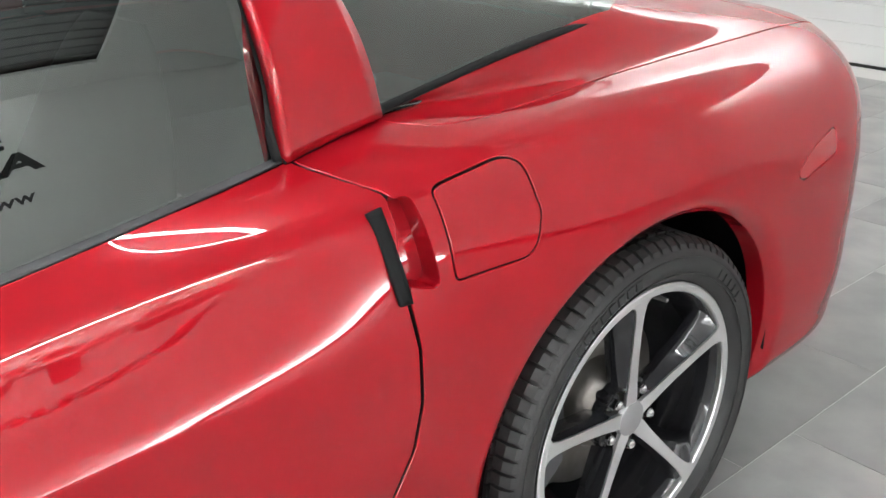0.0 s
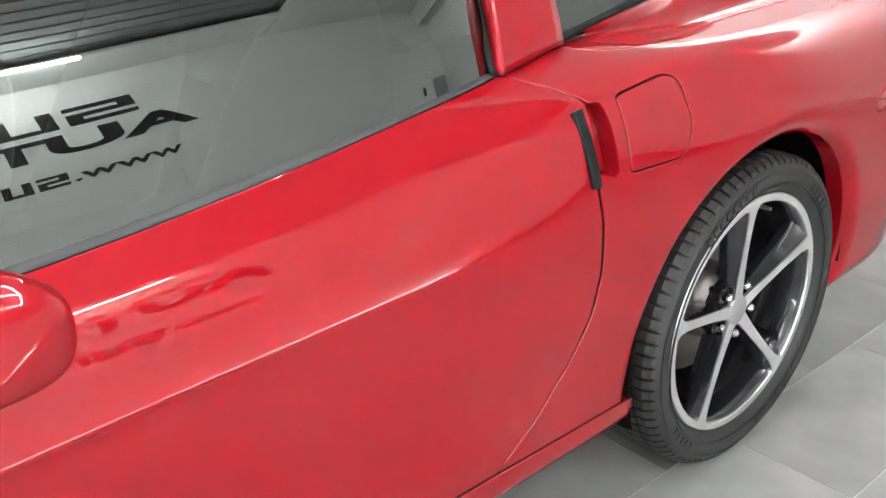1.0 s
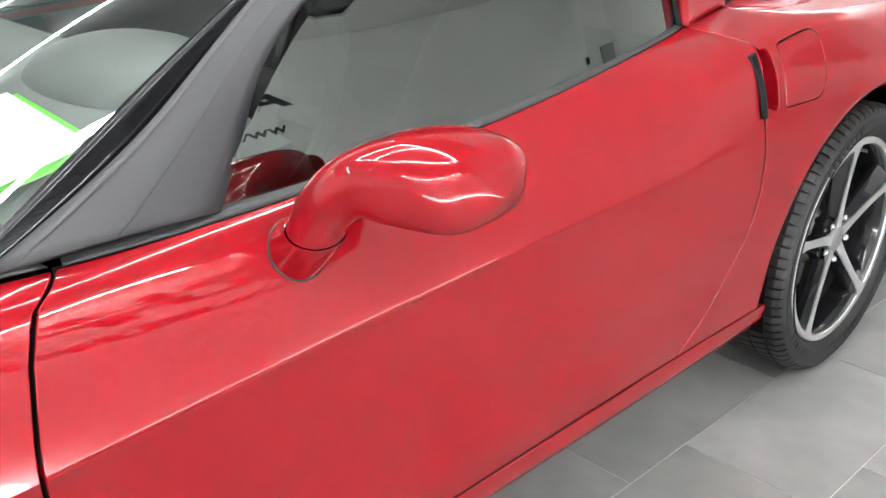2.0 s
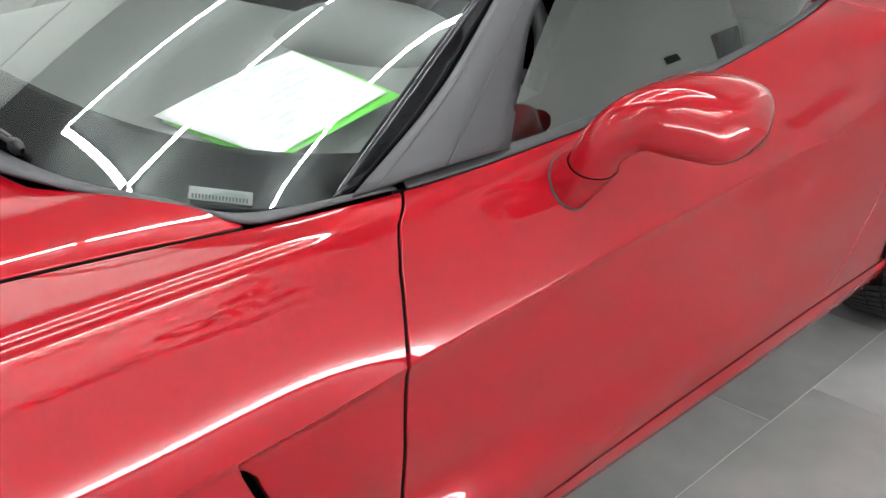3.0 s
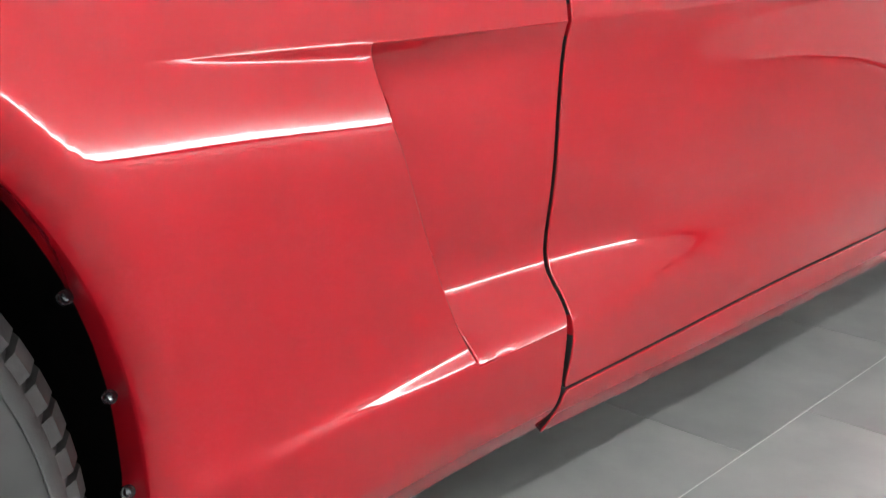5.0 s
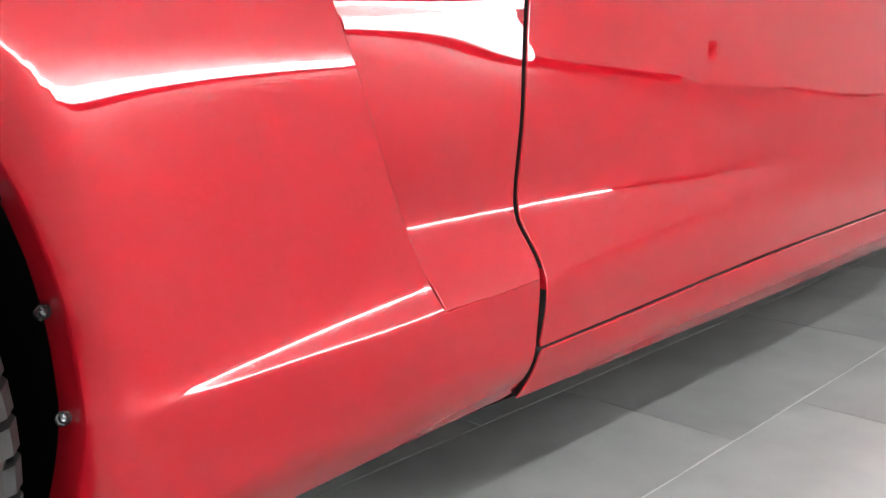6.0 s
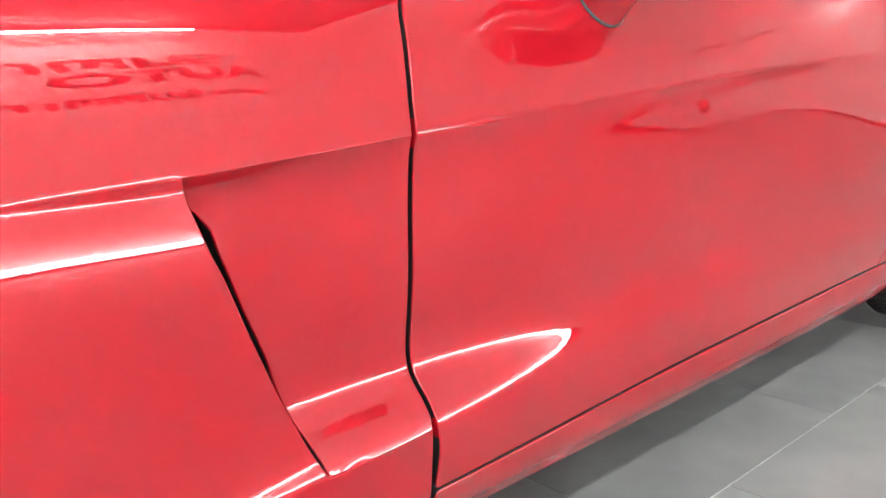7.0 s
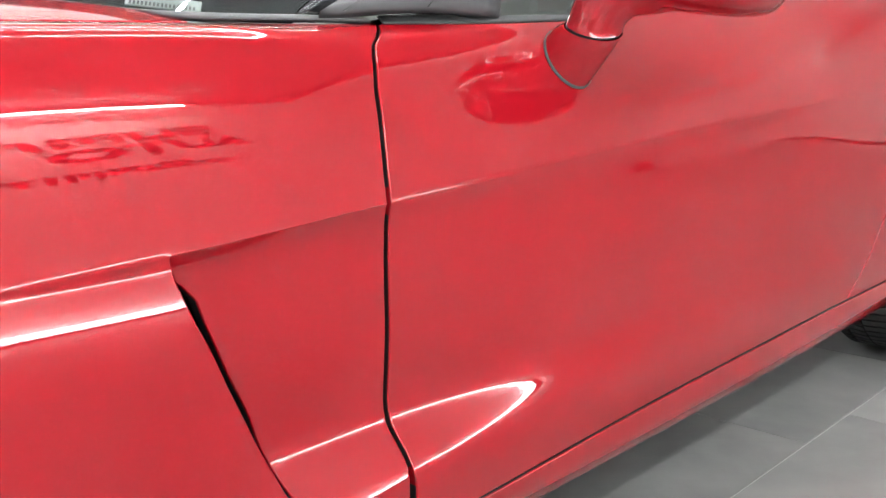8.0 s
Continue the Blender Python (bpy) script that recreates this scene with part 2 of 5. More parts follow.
# Lines along the body, from the sill upwards: (station, y, z).
BODY = [
    [(-2.6, -.80, .20), (-1, -.835, .205), (1, -.835, .205), (1.8, -.84, .24), (2.6, -.84, .30)],
    [(-2.6, -.83, .235), (-.5, -.862, .235), (1, -.862, .24), (1.8, -.87, .28), (2.6, -.87, .33)],
    [(-2.6, -.85, .285), (-.78, -.878, .262), (-.5, -.876, .264), (-.1, -.873, .275), (.3, -.870, .279), (.65, -.868, .281), (1.0, -.870, .283), (1.8, -.88, .33), (2.6, -.88, .37)],
    [(-.9, -.888, .325), (-.54, -.8905, .343), (-.38, -.8876, .343), (-.2, -.8852, .343), (.3, -.8805, .345), (.8, -.876, .345), (1.0, -.878, .345), (1.8, -.888, .38), (2.6, -.885, .42)],
    [(-.9, -.870, .392), (-.54, -.8685, .396), (-.38, -.8762, .398), (-.2, -.8795, .400), (.3, -.8795, .402), (.8, -.878, .405), (1.0, -.882, .40), (1.8, -.893, .43), (2.6, -.888, .47)],
    [(-.9, -.872, .455), (-.54, -.8762, .460), (-.38, -.8806, .463), (-.2, -.8822, .466), (.3, -.8820, .475), (.55, -.8835, .478), (.8, -.8840, .48), (1.0, -.889, .48), (1.34, -.902, .49), (1.8, -.897, .50), (2.6, -.89, .53)],
    [(-.9, -.880, .525), (-.54, -.8870, .535), (-.2, -.8866, .545), (.3, -.8846, .555), (.55, -.8858, .557), (.8, -.8868, .56), (1.0, -.8925, .565), (1.34, -.910, .57), (1.8, -.90, .57), (2.6, -.893, .59)],
    [(-.9, -.8875, .580), (-.54, -.8918, .587), (-.2, -.8890, .608), (.3, -.8864, .625), (.55, -.8868, .628), (.8, -.8877, .628), (1.0, -.8935, .635), (1.34, -.915, .645), (1.8, -.901, .63), (2.6, -.893, .64)],
    [(-.9, -.8965, .605), (-.54, -.8970, .616), (-.2, -.8906, .637), (.3, -.8869, .657), (.55, -.8868, .660), (.8, -.8872, .662), (1.0, -.8930, .662), (1.34, -.916, .675), (1.8, -.901, .662), (2.6, -.893, .67)],
    [(-2.6, -.86, .58), (-1.6, -.90, .61), (-1.34, -.917, .627), (-1.0, -.9155, .617), (-.78, -.911, .621), (-.55, -.903, .6315), (-.2, -.894, .649), (.08, -.8905, .661), (.3, -.8882, .6695), (.5, -.8866, .678), (.8, -.8862, .689), (1.0, -.8925, .690), (1.34, -.916, .70), (1.8, -.90, .69), (2.6, -.89, .69)],
    [(-2.6, -.855, .60), (-1.6, -.894, .645), (-1.34, -.915, .66), (-1.0, -.9105, .652), (-.7, -.9040, .658), (-.55, -.8948, .665), (-.2, -.8842, .682), (.3, -.8792, .7025), (.6, -.8806, .711), (.8, -.8828, .720), (1.0, -.8910, .720), (1.34, -.9145, .735), (1.8, -.8965, .725), (2.6, -.884, .72)],
    [(-2.6, -.85, .62), (-1.6, -.886, .68), (-1.34, -.908, .695), (-1.0, -.9035, .688), (-.7, -.8968, .692), (-.55, -.8840, .698), (-.2, -.8720, .712), (.3, -.8671, .7325), (.6, -.8695, .748), (.8, -.8785, .755), (1.0, -.8880, .757), (1.34, -.9105, .77), (1.8, -.8915, .76), (2.6, -.88, .75)],
    [(-2.6, -.84, .64), (-1.6, -.873, .715), (-1.34, -.896, .73), (-1.0, -.8920, .723), (-.7, -.8851, .727), (-.55, -.8698, .733), (-.2, -.8557, .745), (.3, -.8504, .7655), (.6, -.8540, .787), (.8, -.8710, .800), (1.0, -.8815, .800), (1.34, -.9000, .81), (1.8, -.8785, .803), (2.6, -.87, .785)],
    [(-2.6, -.83, .66), (-1.6, -.854, .75), (-1.34, -.879, .765), (-1.0, -.8755, .758), (-.7, -.8684, .762), (-.55, -.8525, .766), (-.2, -.8390, .772), (.3, -.8323, .7955), (.6, -.8330, .825), (.8, -.8540, .840), (1.0, -.8690, .842), (1.34, -.8800, .852), (1.8, -.8520, .848), (2.6, -.85, .815)],
    [(-2.6, -.78, .69), (-1.6, -.810, .777), (-1.34, -.842, .790), (-1.0, -.8420, .785), (-.7, -.8420, .787), (-.55, -.8352, .786), (-.2, -.8235, .790), (.3, -.8107, .820), (.6, -.8035, .852), (.8, -.8130, .870), (.9, -.830, .874), (1.0, -.8480, .880), (1.34, -.8440, .890), (1.8, -.805, .888), (2.6, -.80, .86)],
    [(-2.6, -.70, .70), (-1.6, -.70, .79), (-1.04, -.735, .802), (-.846, -.755, .80), (-.69, -.783, .799), (-.49, -.808, .798), (-.2, -.808, .803), (.15, -.80, .825), (.45, -.785, .858), (.62, -.763, .876), (.772, -.729, .888), (.94, -.70, .908), (1.1, -.71, .905), (1.34, -.70, .908), (1.8, -.68, .918), (2.1, -.69, .92), (2.6, -.70, .90)],
]
# The front fender's own lines below its crease, ahead of the vent: a low blister under a shallow groove that fades forwards.
FENDER = {
    0: [(-2.6, -.80, .19), (-1, -.835, .18), (-.8, -.84, .195), (-.5, -.835, .205), (-.4, -.835, .205)],
    1: [(-2.6, -.83, .21), (-1, -.862, .204), (-.87, -.868, .222), (-.66, -.866, .236), (-.5, -.862, .235), (-.4, -.862, .235)],
    2: [(-2.6, -.85, .23), (-1.34, -.87, .215), (-.98, -.880, .230), (-.87, -.885, .250), (-.66, -.884, .270), (-.54, -.878, .264), (-.4, -.8755, .266)],
    3: [(-2.6, -.86, .30), (-1.34, -.895, .30), (-.98, -.9005, .318), (-.886, -.8995, .323), (-.8, -.8975, .327), (-.736, -.8960, .330), (-.66, -.8935, .335), (-.54, -.889, .342), (-.4, -.886, .341)],
    4: [(-2.6, -.87, .38), (-1.34, -.910, .385), (-.98, -.9015, .350), (-.886, -.8972, .354), (-.8, -.8932, .362), (-.736, -.8905, .366), (-.66, -.8875, .370), (-.5, -.885, .37)],
    5: [(-2.6, -.875, .45), (-1.34, -.917, .49), (-.98, -.9125, .49), (-.8, -.9045, .495), (-.66, -.902, .50), (-.5, -.902, .50)],
    6: [(-2.6, -.875, .51), (-1.34, -.920, .570), (-1.0, -.9172, .548), (-.9, -.9142, .547), (-.8, -.9110, .547), (-.66, -.9092, .552), (-.5, -.9092, .552)],
    "low": [(-2.6, -.873, .53), (-1.34, -.9200, .590), (-1.0, -.9178, .567), (-.9, -.9149, .567), (-.8, -.9117, .567), (-.66, -.9099, .573), (-.5, -.9099, .573)],
    "high": [(-2.6, -.87, .545), (-1.34, -.9192, .604), (-1.0, -.9173, .587), (-.9, -.9143, .587), (-.8, -.9109, .587), (-.66, -.9091, .593), (-.5, -.9091, .593)],
    7: [(-2.6, -.87, .555), (-1.34, -.9183, .613), (-1.0, -.9166, .601), (-.9, -.9131, .602), (-.8, -.9096, .602), (-.66, -.9078, .608), (-.5, -.9078, .608)],
    8: [(-2.6, -.865, .57), (-1.34, -.9177, .619), (-1.0, -.9161, .609), (-.9, -.9125, .610), (-.8, -.9091, .610), (-.66, -.9073, .616), (-.5, -.9073, .616)],
    10: [(-2.6, -0.855, 0.6), (-1.6, -0.894, 0.645), (-1.34, -0.915, 0.66), (-1, -0.911, 0.652), (-0.85, -0.9073, 0.655), (-0.7, -0.903, 0.658), (-0.55, -0.8948, 0.665), (-0.4, -0.8883, 0.6723)],
    11: [(-2.6, -0.85, 0.62), (-1.6, -0.886, 0.68), (-1.34, -0.908, 0.695), (-1, -0.9027, 0.688), (-0.85, -0.8992, 0.69), (-0.7, -0.895, 0.692), (-0.55, -0.884, 0.698), (-0.4, -0.8758, 0.7042)],
    12: [(-2.6, -0.84, 0.64), (-1.6, -0.873, 0.715), (-1.34, -0.896, 0.73), (-1, -0.8907, 0.723), (-0.85, -0.8872, 0.725), (-0.7, -0.883, 0.727), (-0.55, -0.8698, 0.733), (-0.4, -0.8599, 0.7385)],
    13: [(-2.6, -0.83, 0.66), (-1.6, -0.854, 0.75), (-1.34, -0.8795, 0.7622), (-1, -0.8742, 0.758), (-0.85, -0.8707, 0.7595), (-0.7, -0.8665, 0.7604), (-0.55, -0.8525, 0.766), (-0.4, -0.8426, 0.7687)],
    14: [(-2.6, -0.82, 0.67), (-1.6, -0.8455, 0.763), (-1.34, -0.871, 0.776), (-1, -0.8657, 0.773), (-0.85, -0.8622, 0.7742), (-0.7, -0.858, 0.7747), (-0.55, -0.845, 0.7765), (-0.4, -0.8366, 0.7776)],
    "top": [(-2.6, -0.81, 0.678), (-1.6, -0.838, 0.772), (-1.34, -0.8634, 0.787), (-1, -0.8581, 0.785), (-0.85, -0.8546, 0.7861), (-0.7, -0.8504, 0.7862), (-0.55, -0.8382, 0.7836), (-0.4, -0.8314, 0.7838)],
    "roll": [(-2.6, -0.795, 0.686), (-1.6, -0.824, 0.78), (-1.34, -0.8527, 0.7939), (-1, -0.8474, 0.7925), (-0.85, -0.8439, 0.7935), (-0.7, -0.8397, 0.7934), (-0.55, -0.8318, 0.7882), (-0.4, -0.8271, 0.7879)],
    "flat": [(-2.6, -0.77, 0.692), (-1.6, -0.795, 0.785), (-1.34, -0.8347, 0.7972), (-1, -0.8294, 0.796), (-0.85, -0.8259, 0.7969), (-0.7, -0.8217, 0.7967), (-0.55, -0.8226, 0.7926), (-0.4, -0.822, 0.7918)],
}
HATCH = [
    [(.5, -.70, .94), (.9, -.69, .925), (1.1, -.68, .935), (1.34, -.64, .96), (1.6, -.60, .965), (1.8, -.55, .955), (2.1, -.50, .935), (2.6, -.50, .91)],
    [(.5, -.36, 1.16), (.9, -.36, 1.13), (1.34, -.33, 1.04), (1.75, -.28, .975), (2.1, -.25, .942), (2.6, -.25, .91)],
    [(.5, 0, 1.2), (.9, 0, 1.17), (1.34, 0, 1.08), (1.75, 0, .99), (2.1, 0, .945), (2.6, 0, .91)],
]
HOOD = [
    [(-2.6, -.62, .71), (-1.6, -.64, .80), (-1.2, -.66, .8165), (-.9, -.69, .8165), (-.6, -.70, .822)],
    [(-2.6, -.58, .714), (-1.6, -.60, .806), (-1.2, -.605, .825), (-.9, -.63, .826), (-.6, -.64, .832)],
    [(-2.6, -.53, .718), (-1.6, -.54, .812), (-1.2, -.55, .8335), (-.9, -.575, .8345), (-.6, -.58, .842)],
    [(-2.6, -.45, .72), (-1.6, -.46, .822), (-1.2, -.465, .859), (-.9, -.49, .860), (-.6, -.50, .868)],
    [(-2.6, -.36, .72), (-1.6, -.37, .827), (-1.2, -.38, .868), (-.9, -.40, .872), (-.6, -.41, .880)],
    [(-2.6, -.25, .72), (-1.6, -.26, .83), (-1.2, -.28, .872), (-.85, -.30, .882), (-.6, -.3, .89)],
    [(-2.6, 0, .72), (-1.6, 0, .83), (-1.2, 0, .875), (-.85, 0, .886), (-.6, 0, .895)],
]


def line(keys):
    a = np.array(keys, float)
    return spline(a[:, 0], a[:, 1]), spline(a[:, 0], a[:, 2])


def loft(lines, s, counts, breaks):
    """A grid of points over lines along the body: smooth from line to line by their mean distance, with a crease at each break."""
    ys, zs = np.array([l[0](s) for l in lines]), np.array([l[1](s) for l in lines])
    x, w = plan(s)
    v = np.concatenate([np.arange(k) / c + i for i, (c, k) in enumerate(zip(counts, counts))] + [[len(lines) - 1.0]])
    out_y, out_z = np.zeros((len(s), len(v))), np.zeros((len(s), len(v)))
    gaps = np.hypot(np.diff(ys, axis=0), np.diff(zs, axis=0)).mean(1)
    run = np.concatenate([[0], np.cumsum(gaps)])
    for a, b in zip(breaks, breaks[1:]):
        idx = np.arange(a, b + 1)
        on = (v >= a) & (v <= b)
        n = len(idx)
        if n == 2:
            u = (v[on] - a)[None]
            out_y[:, on] = ys[a][:, None] * (1 - u) + ys[b][:, None] * u
            out_z[:, on] = zs[a][:, None] * (1 - u) + zs[b][:, None] * u
            continue
        basis = np.stack([spline(run[idx], np.eye(n)[i])(np.interp(v[on], idx, run[idx])) for i in range(n)])
        out_y[:, on], out_z[:, on] = ys[a:b + 1].T @ basis, zs[a:b + 1].T @ basis
    p = np.stack([np.repeat(x[:, None], len(v), 1), out_y * w[:, None], out_z], -1)
    return p.reshape(-1, 3), grid_tris(len(s), len(v)), v


def stations(a, b, fine=0.008):
    s = np.arange(a, b + fine / 2, fine)
    return s


L_BODY = [line(k) for k in BODY]
L_FENDER = [line(FENDER[i]) if i in FENDER else L_BODY[i] for i in (0, 1, 2, 3, 4, 5, 6, "low", "high", 7, 8, 9, 10, 11, 12, 13, 14, "top", "roll", "flat", 15)]
L_REAR = L_BODY + [line(k) for k in HATCH]
L_HOOD = [L_BODY[15]] + [line(k) for k in HOOD]
COUNTS = [4, 6, 8, 8, 10, 10, 9, 6, 4, 7, 7, 7, 7, 7, 12]
COUNTS_F = COUNTS[:6] + [6, 6, 5, 4, 4] + COUNTS[9:13] + [5, 5, 6, 6, 10]

crease_z, sill_z, seam_y = L_BODY[9][1], L_BODY[2][1], L_BODY[15][0]


def gap_front(z):
    return np.interp(z, [.20, .267, .331, .367, .395, .43, .47, .54, .60, .632, .66, .69, .735, .766, .778, .80, .9], [-.519, -.529, -.534, -.539, -.546, -.549, -.554, -.559, -.562, -.566, -.563, -.557, -.546, -.532, -.524, -.485, -.43])


def gap_rear(z):
    return np.interp(z, [.20, .285, .300, .365, .436, .515, .582, .635, .662, .71, .74, .80, .845, .858, .865, .872, .886, .90], [.57, .652, .664, .737, .80, .842, .857, .856, .855, .846, .840, .838, .842, .845, .836, .82, .787, .77])


def slit(z):
    return np.interp(z, [.27, .317, .338, .36, .38, .40, .42, .44, .46, .50, .54, .56, .58, .60, .62], [-.640, -.662, -.673, -.684, -.695, -.705, -.716, -.726, -.735, -.754, -.772, -.782, -.790, -.797, -.801])


def ledge_z(x):
    return np.interp(x, [-.72, -.66, -.54], [.331, .3345, .3405])


def hatch_seam(x):
    return np.where(x < .934, seam_y(x) + .001, seam_line(x))


def seam_line(x):
    return np.interp(x, [.90, .932, .945, .965, .99, 1.02, 1.07, 1.12, 1.20, 1.28, 1.43, 1.6, 2.02, 2.3], [-.5, -.69, -.71, -.737, -.757, -.768, -.772, -.768, -.755, -.742, -.725, -.715, -.70, -.69])


def arch(xa, r):
    return lambda p: np.hypot(p[:, 0] - xa, p[:, 2] - HUB_Z) - r


def polygon_field(pts):
    """Signed distance in x and z to a polygon: positive inside."""
    a = np.array(pts, float)
    b = np.roll(a, -1, 0)

    def at(p):
        q = p[:, [0, 2]][:, None]
        e = b - a
        w = q - a
        k = np.clip((w * e).sum(-1) / (e * e).sum(-1), 0, 1)
        d = np.linalg.norm(w - e * k[..., None], axis=-1).min(1)
        c = (a[:, 1] <= q[..., 1]) != (b[:, 1] <= q[..., 1])
        xc = a[:, 0] + (q[..., 1] - a[:, 1]) / np.where(e[:, 1] == 0, 1e-9, e[:, 1]) * e[:, 0]
        return np.where((c & (q[..., 0] < xc)).sum(1) % 2, d, -d)
    return at


def rounded(corners, steps=6):
    """A polygon with its corners rounded: (x, z, radius)."""
    out, n = [], len(corners)
    for i in range(n):
        p, a, b = (Vector(corners[j % n][:2]) for j in (i, i - 1, i + 1))
        r = corners[i][2]
        u, w = (a - p).normalized(), (b - p).normalized()
        ang = math.acos(max(-1, min(1, u.dot(w))))
        k = r / math.tan(ang / 2)
        s, e = p + u * k, p + w * k
        for j in range(steps + 1):
            f = j / steps
            out.append(tuple(s * (1 - f) ** 2 + p * 2 * f * (1 - f) + e * f * f))
    return out


FUEL = rounded([(.903, .857, .012), (1.048, .880, .05), (1.070, .795, .03), (1.056, .738, .035), (.920, .737, .008)])
POCKET = rounded([(.815, .851, .006), (.872, .857, .012), (.897, .731, .012), (.835, .752, .006)])
MARKER = rounded([(1.706, .699, .018), (1.79, .742, .05), (1.866, .763, .012), (1.874, .714, .014), (1.75, .690, .03)])
fuel_at, pocket_at, marker_at = polygon_field(FUEL), polygon_field(POCKET), polygon_field(MARKER)
G = 0.0042


def near(v, t, lo, hi):
    """The part of a mesh whose triangles lie between two x."""
    c = v[t].mean(1)[:, 0]
    t = t[(c > lo) & (c < hi)]
    used, back = np.unique(t, return_inverse=True)
    return v[used], back.reshape(t.shape)


def cut(mesh, *fields):
    for f in fields:
        mesh = trim(*mesh, f)
    return mesh


def roll_arch(mesh, xa, r):
    """Rolls the skin inwards towards a wheel arch."""
    v, t = mesh
    d = arch(xa, r)(v)
    v = v.copy()
    v[:, 1] += np.where(v[:, 1] < -.5, .022 * np.clip(1 - d / .036, 0, 1.3) ** 2.4, 0)
    return v, t


def skins(fine):
    """The outer panels of one side of the body."""
    f_s = np.concatenate([np.linspace(S_NOSE, -1.72, 70)[:-1], stations(-1.72, -.40, fine)])
    d_s = stations(-.86, .95, fine)
    q_s = np.concatenate([stations(.50, 1.88, fine), np.linspace(1.88, S_END, 110)[1:]])
    fender = loft(L_FENDER, f_s, COUNTS_F, [0, 2, 11, 20])[:2]
    side = loft(L_BODY, d_s, COUNTS, [0, 2, 9, 15])[:2]
    rear = loft(L_REAR, q_s, COUNTS + [12, 40, 36], [0, 2, 18])[:2]
    fender, rear = roll_arch(fender, AXLE_F, FRONT_R), roll_arch(rear, ARCH_R, .377)
    hood = loft(L_HOOD, np.concatenate([np.linspace(S_NOSE, -1.72, 70)[:-1], stations(-1.72, -.60, fine)]), [8, 10, 10, 14, 12, 12, 30], [0, 7])[:2]
    out = {}
    out["front_fender"] = cut(fender, lambda p: gap_front(p[:, 2]) - G - p[:, 0], arch(AXLE_F, FRONT_R),
                              lambda p: np.maximum(np.maximum(slit(p[:, 2]) - p[:, 0], p[:, 2] - crease_z(p[:, 0])), np.where(p[:, 0] > -.72, ledge_z(p[:, 0]) - p[:, 2], -1)))
    out["fender_vent_panel"] = cut(side, lambda p: gap_front(p[:, 2]) - G - p[:, 0], lambda p: p[:, 0] - slit(p[:, 2]) - np.interp(p[:, 2], [.31, .33, .36, .40, .45, .50, .55, .575, .59, .60, .61], [.002, .004, .009, .014, .019, .018, .020, .022, .014, .003, -.005]),
                                   lambda p: crease_z(p[:, 0]) - p[:, 2], lambda p: p[:, 2] - ledge_z(p[:, 0]))
    out["door_skin"] = cut(side, lambda p: p[:, 0] - gap_front(p[:, 2]) - G, lambda p: gap_rear(p[:, 2]) - G - p[:, 0],
                           lambda p: p[:, 2] - sill_z(p[:, 0]) - .0028)
    v, t = cut(near(*loft(L_BODY[:3], stations(-.60, 1.10, fine), COUNTS[:2], [0, 2])[:2], -.7, 1.2), lambda p: p[:, 0] - gap_front(p[:, 2]) - G, arch(ARCH_R, .377), lambda p: sill_z(p[:, 0]) - .0018 - p[:, 2])
    out["sill"] = (v - (0, .003, 0), t)
    keep_seam = lambda p: np.where(p[:, 2] > .82, hatch_seam(p[:, 0]) - np.where(p[:, 0] < .93, 0, .0028) - p[:, 1], .1)
    above = lambda p: np.where(p[:, 0] < 1.2, p[:, 2] - sill_z(p[:, 0]) - .0022, 1.0)
    quarter = cut(rear, lambda p: p[:, 0] - gap_rear(p[:, 2]) - G, arch(ARCH_R, .377), above, keep_seam)
    out["quarter_panel"] = cut(quarter, lambda p: -fuel_at(p) - .0034, lambda p: -pocket_at(p), lambda p: -marker_at(p) - .0042)
    out["fuel_door"] = cut(near(*quarter, .88, 1.1), lambda p: fuel_at(p) - .0018)
    out["marker_lamp"] = cut(near(*quarter, 1.6, 1.95), marker_at)
    out["pocket_floor"] = cut(near(*rear, .70, .98), lambda p: pocket_at(p) + .035)
    hood_edge = lambda p: np.interp(p[:, 1], [-.79, -.783, -.75, -.72, -.65, -.588, -.507, -.33, 0], [-.683, -.686, -.698, -.717, -.777, -.838, -.872, -.878, -.882])
    out["hood"] = cut(hood, lambda p: hood_edge(p) - p[:, 0], lambda p: p[:, 1] - seam_y(p[:, 0]) - .008)
    lid = cut(near(*rear, .92, 3), lambda p: np.where(p[:, 2] > .82, p[:, 1] - hatch_seam(p[:, 0]) - .0028, -.1), lambda p: p[:, 0] - .94)
    hatch = cut(lid, lambda p: 2.03 - p[:, 0])
    out["tail_panel"] = cut(lid, lambda p: p[:, 0] - 2.035)
    rim = lambda p: p[:, 1] - np.interp(p[:, 0], [.9, 1.1, 1.34, 1.55, 1.7, 1.76, 1.765, 1.8], [-.70, -.675, -.635, -.59, -.5, -.3, .5, .6])
    out["hatch_lid"] = cut(hatch, lambda p: -rim(p))
    out["hatch_glass"] = cut(hatch, rim)
    return out


LEFT = skins(0.008)
MATS = {"marker_lamp": REDLENS, "hatch_glass": TINTED}
LABELS = {"marker_lamp": "red side marker lamp lens", "hatch_glass": "dark tinted rear hatch glass"}


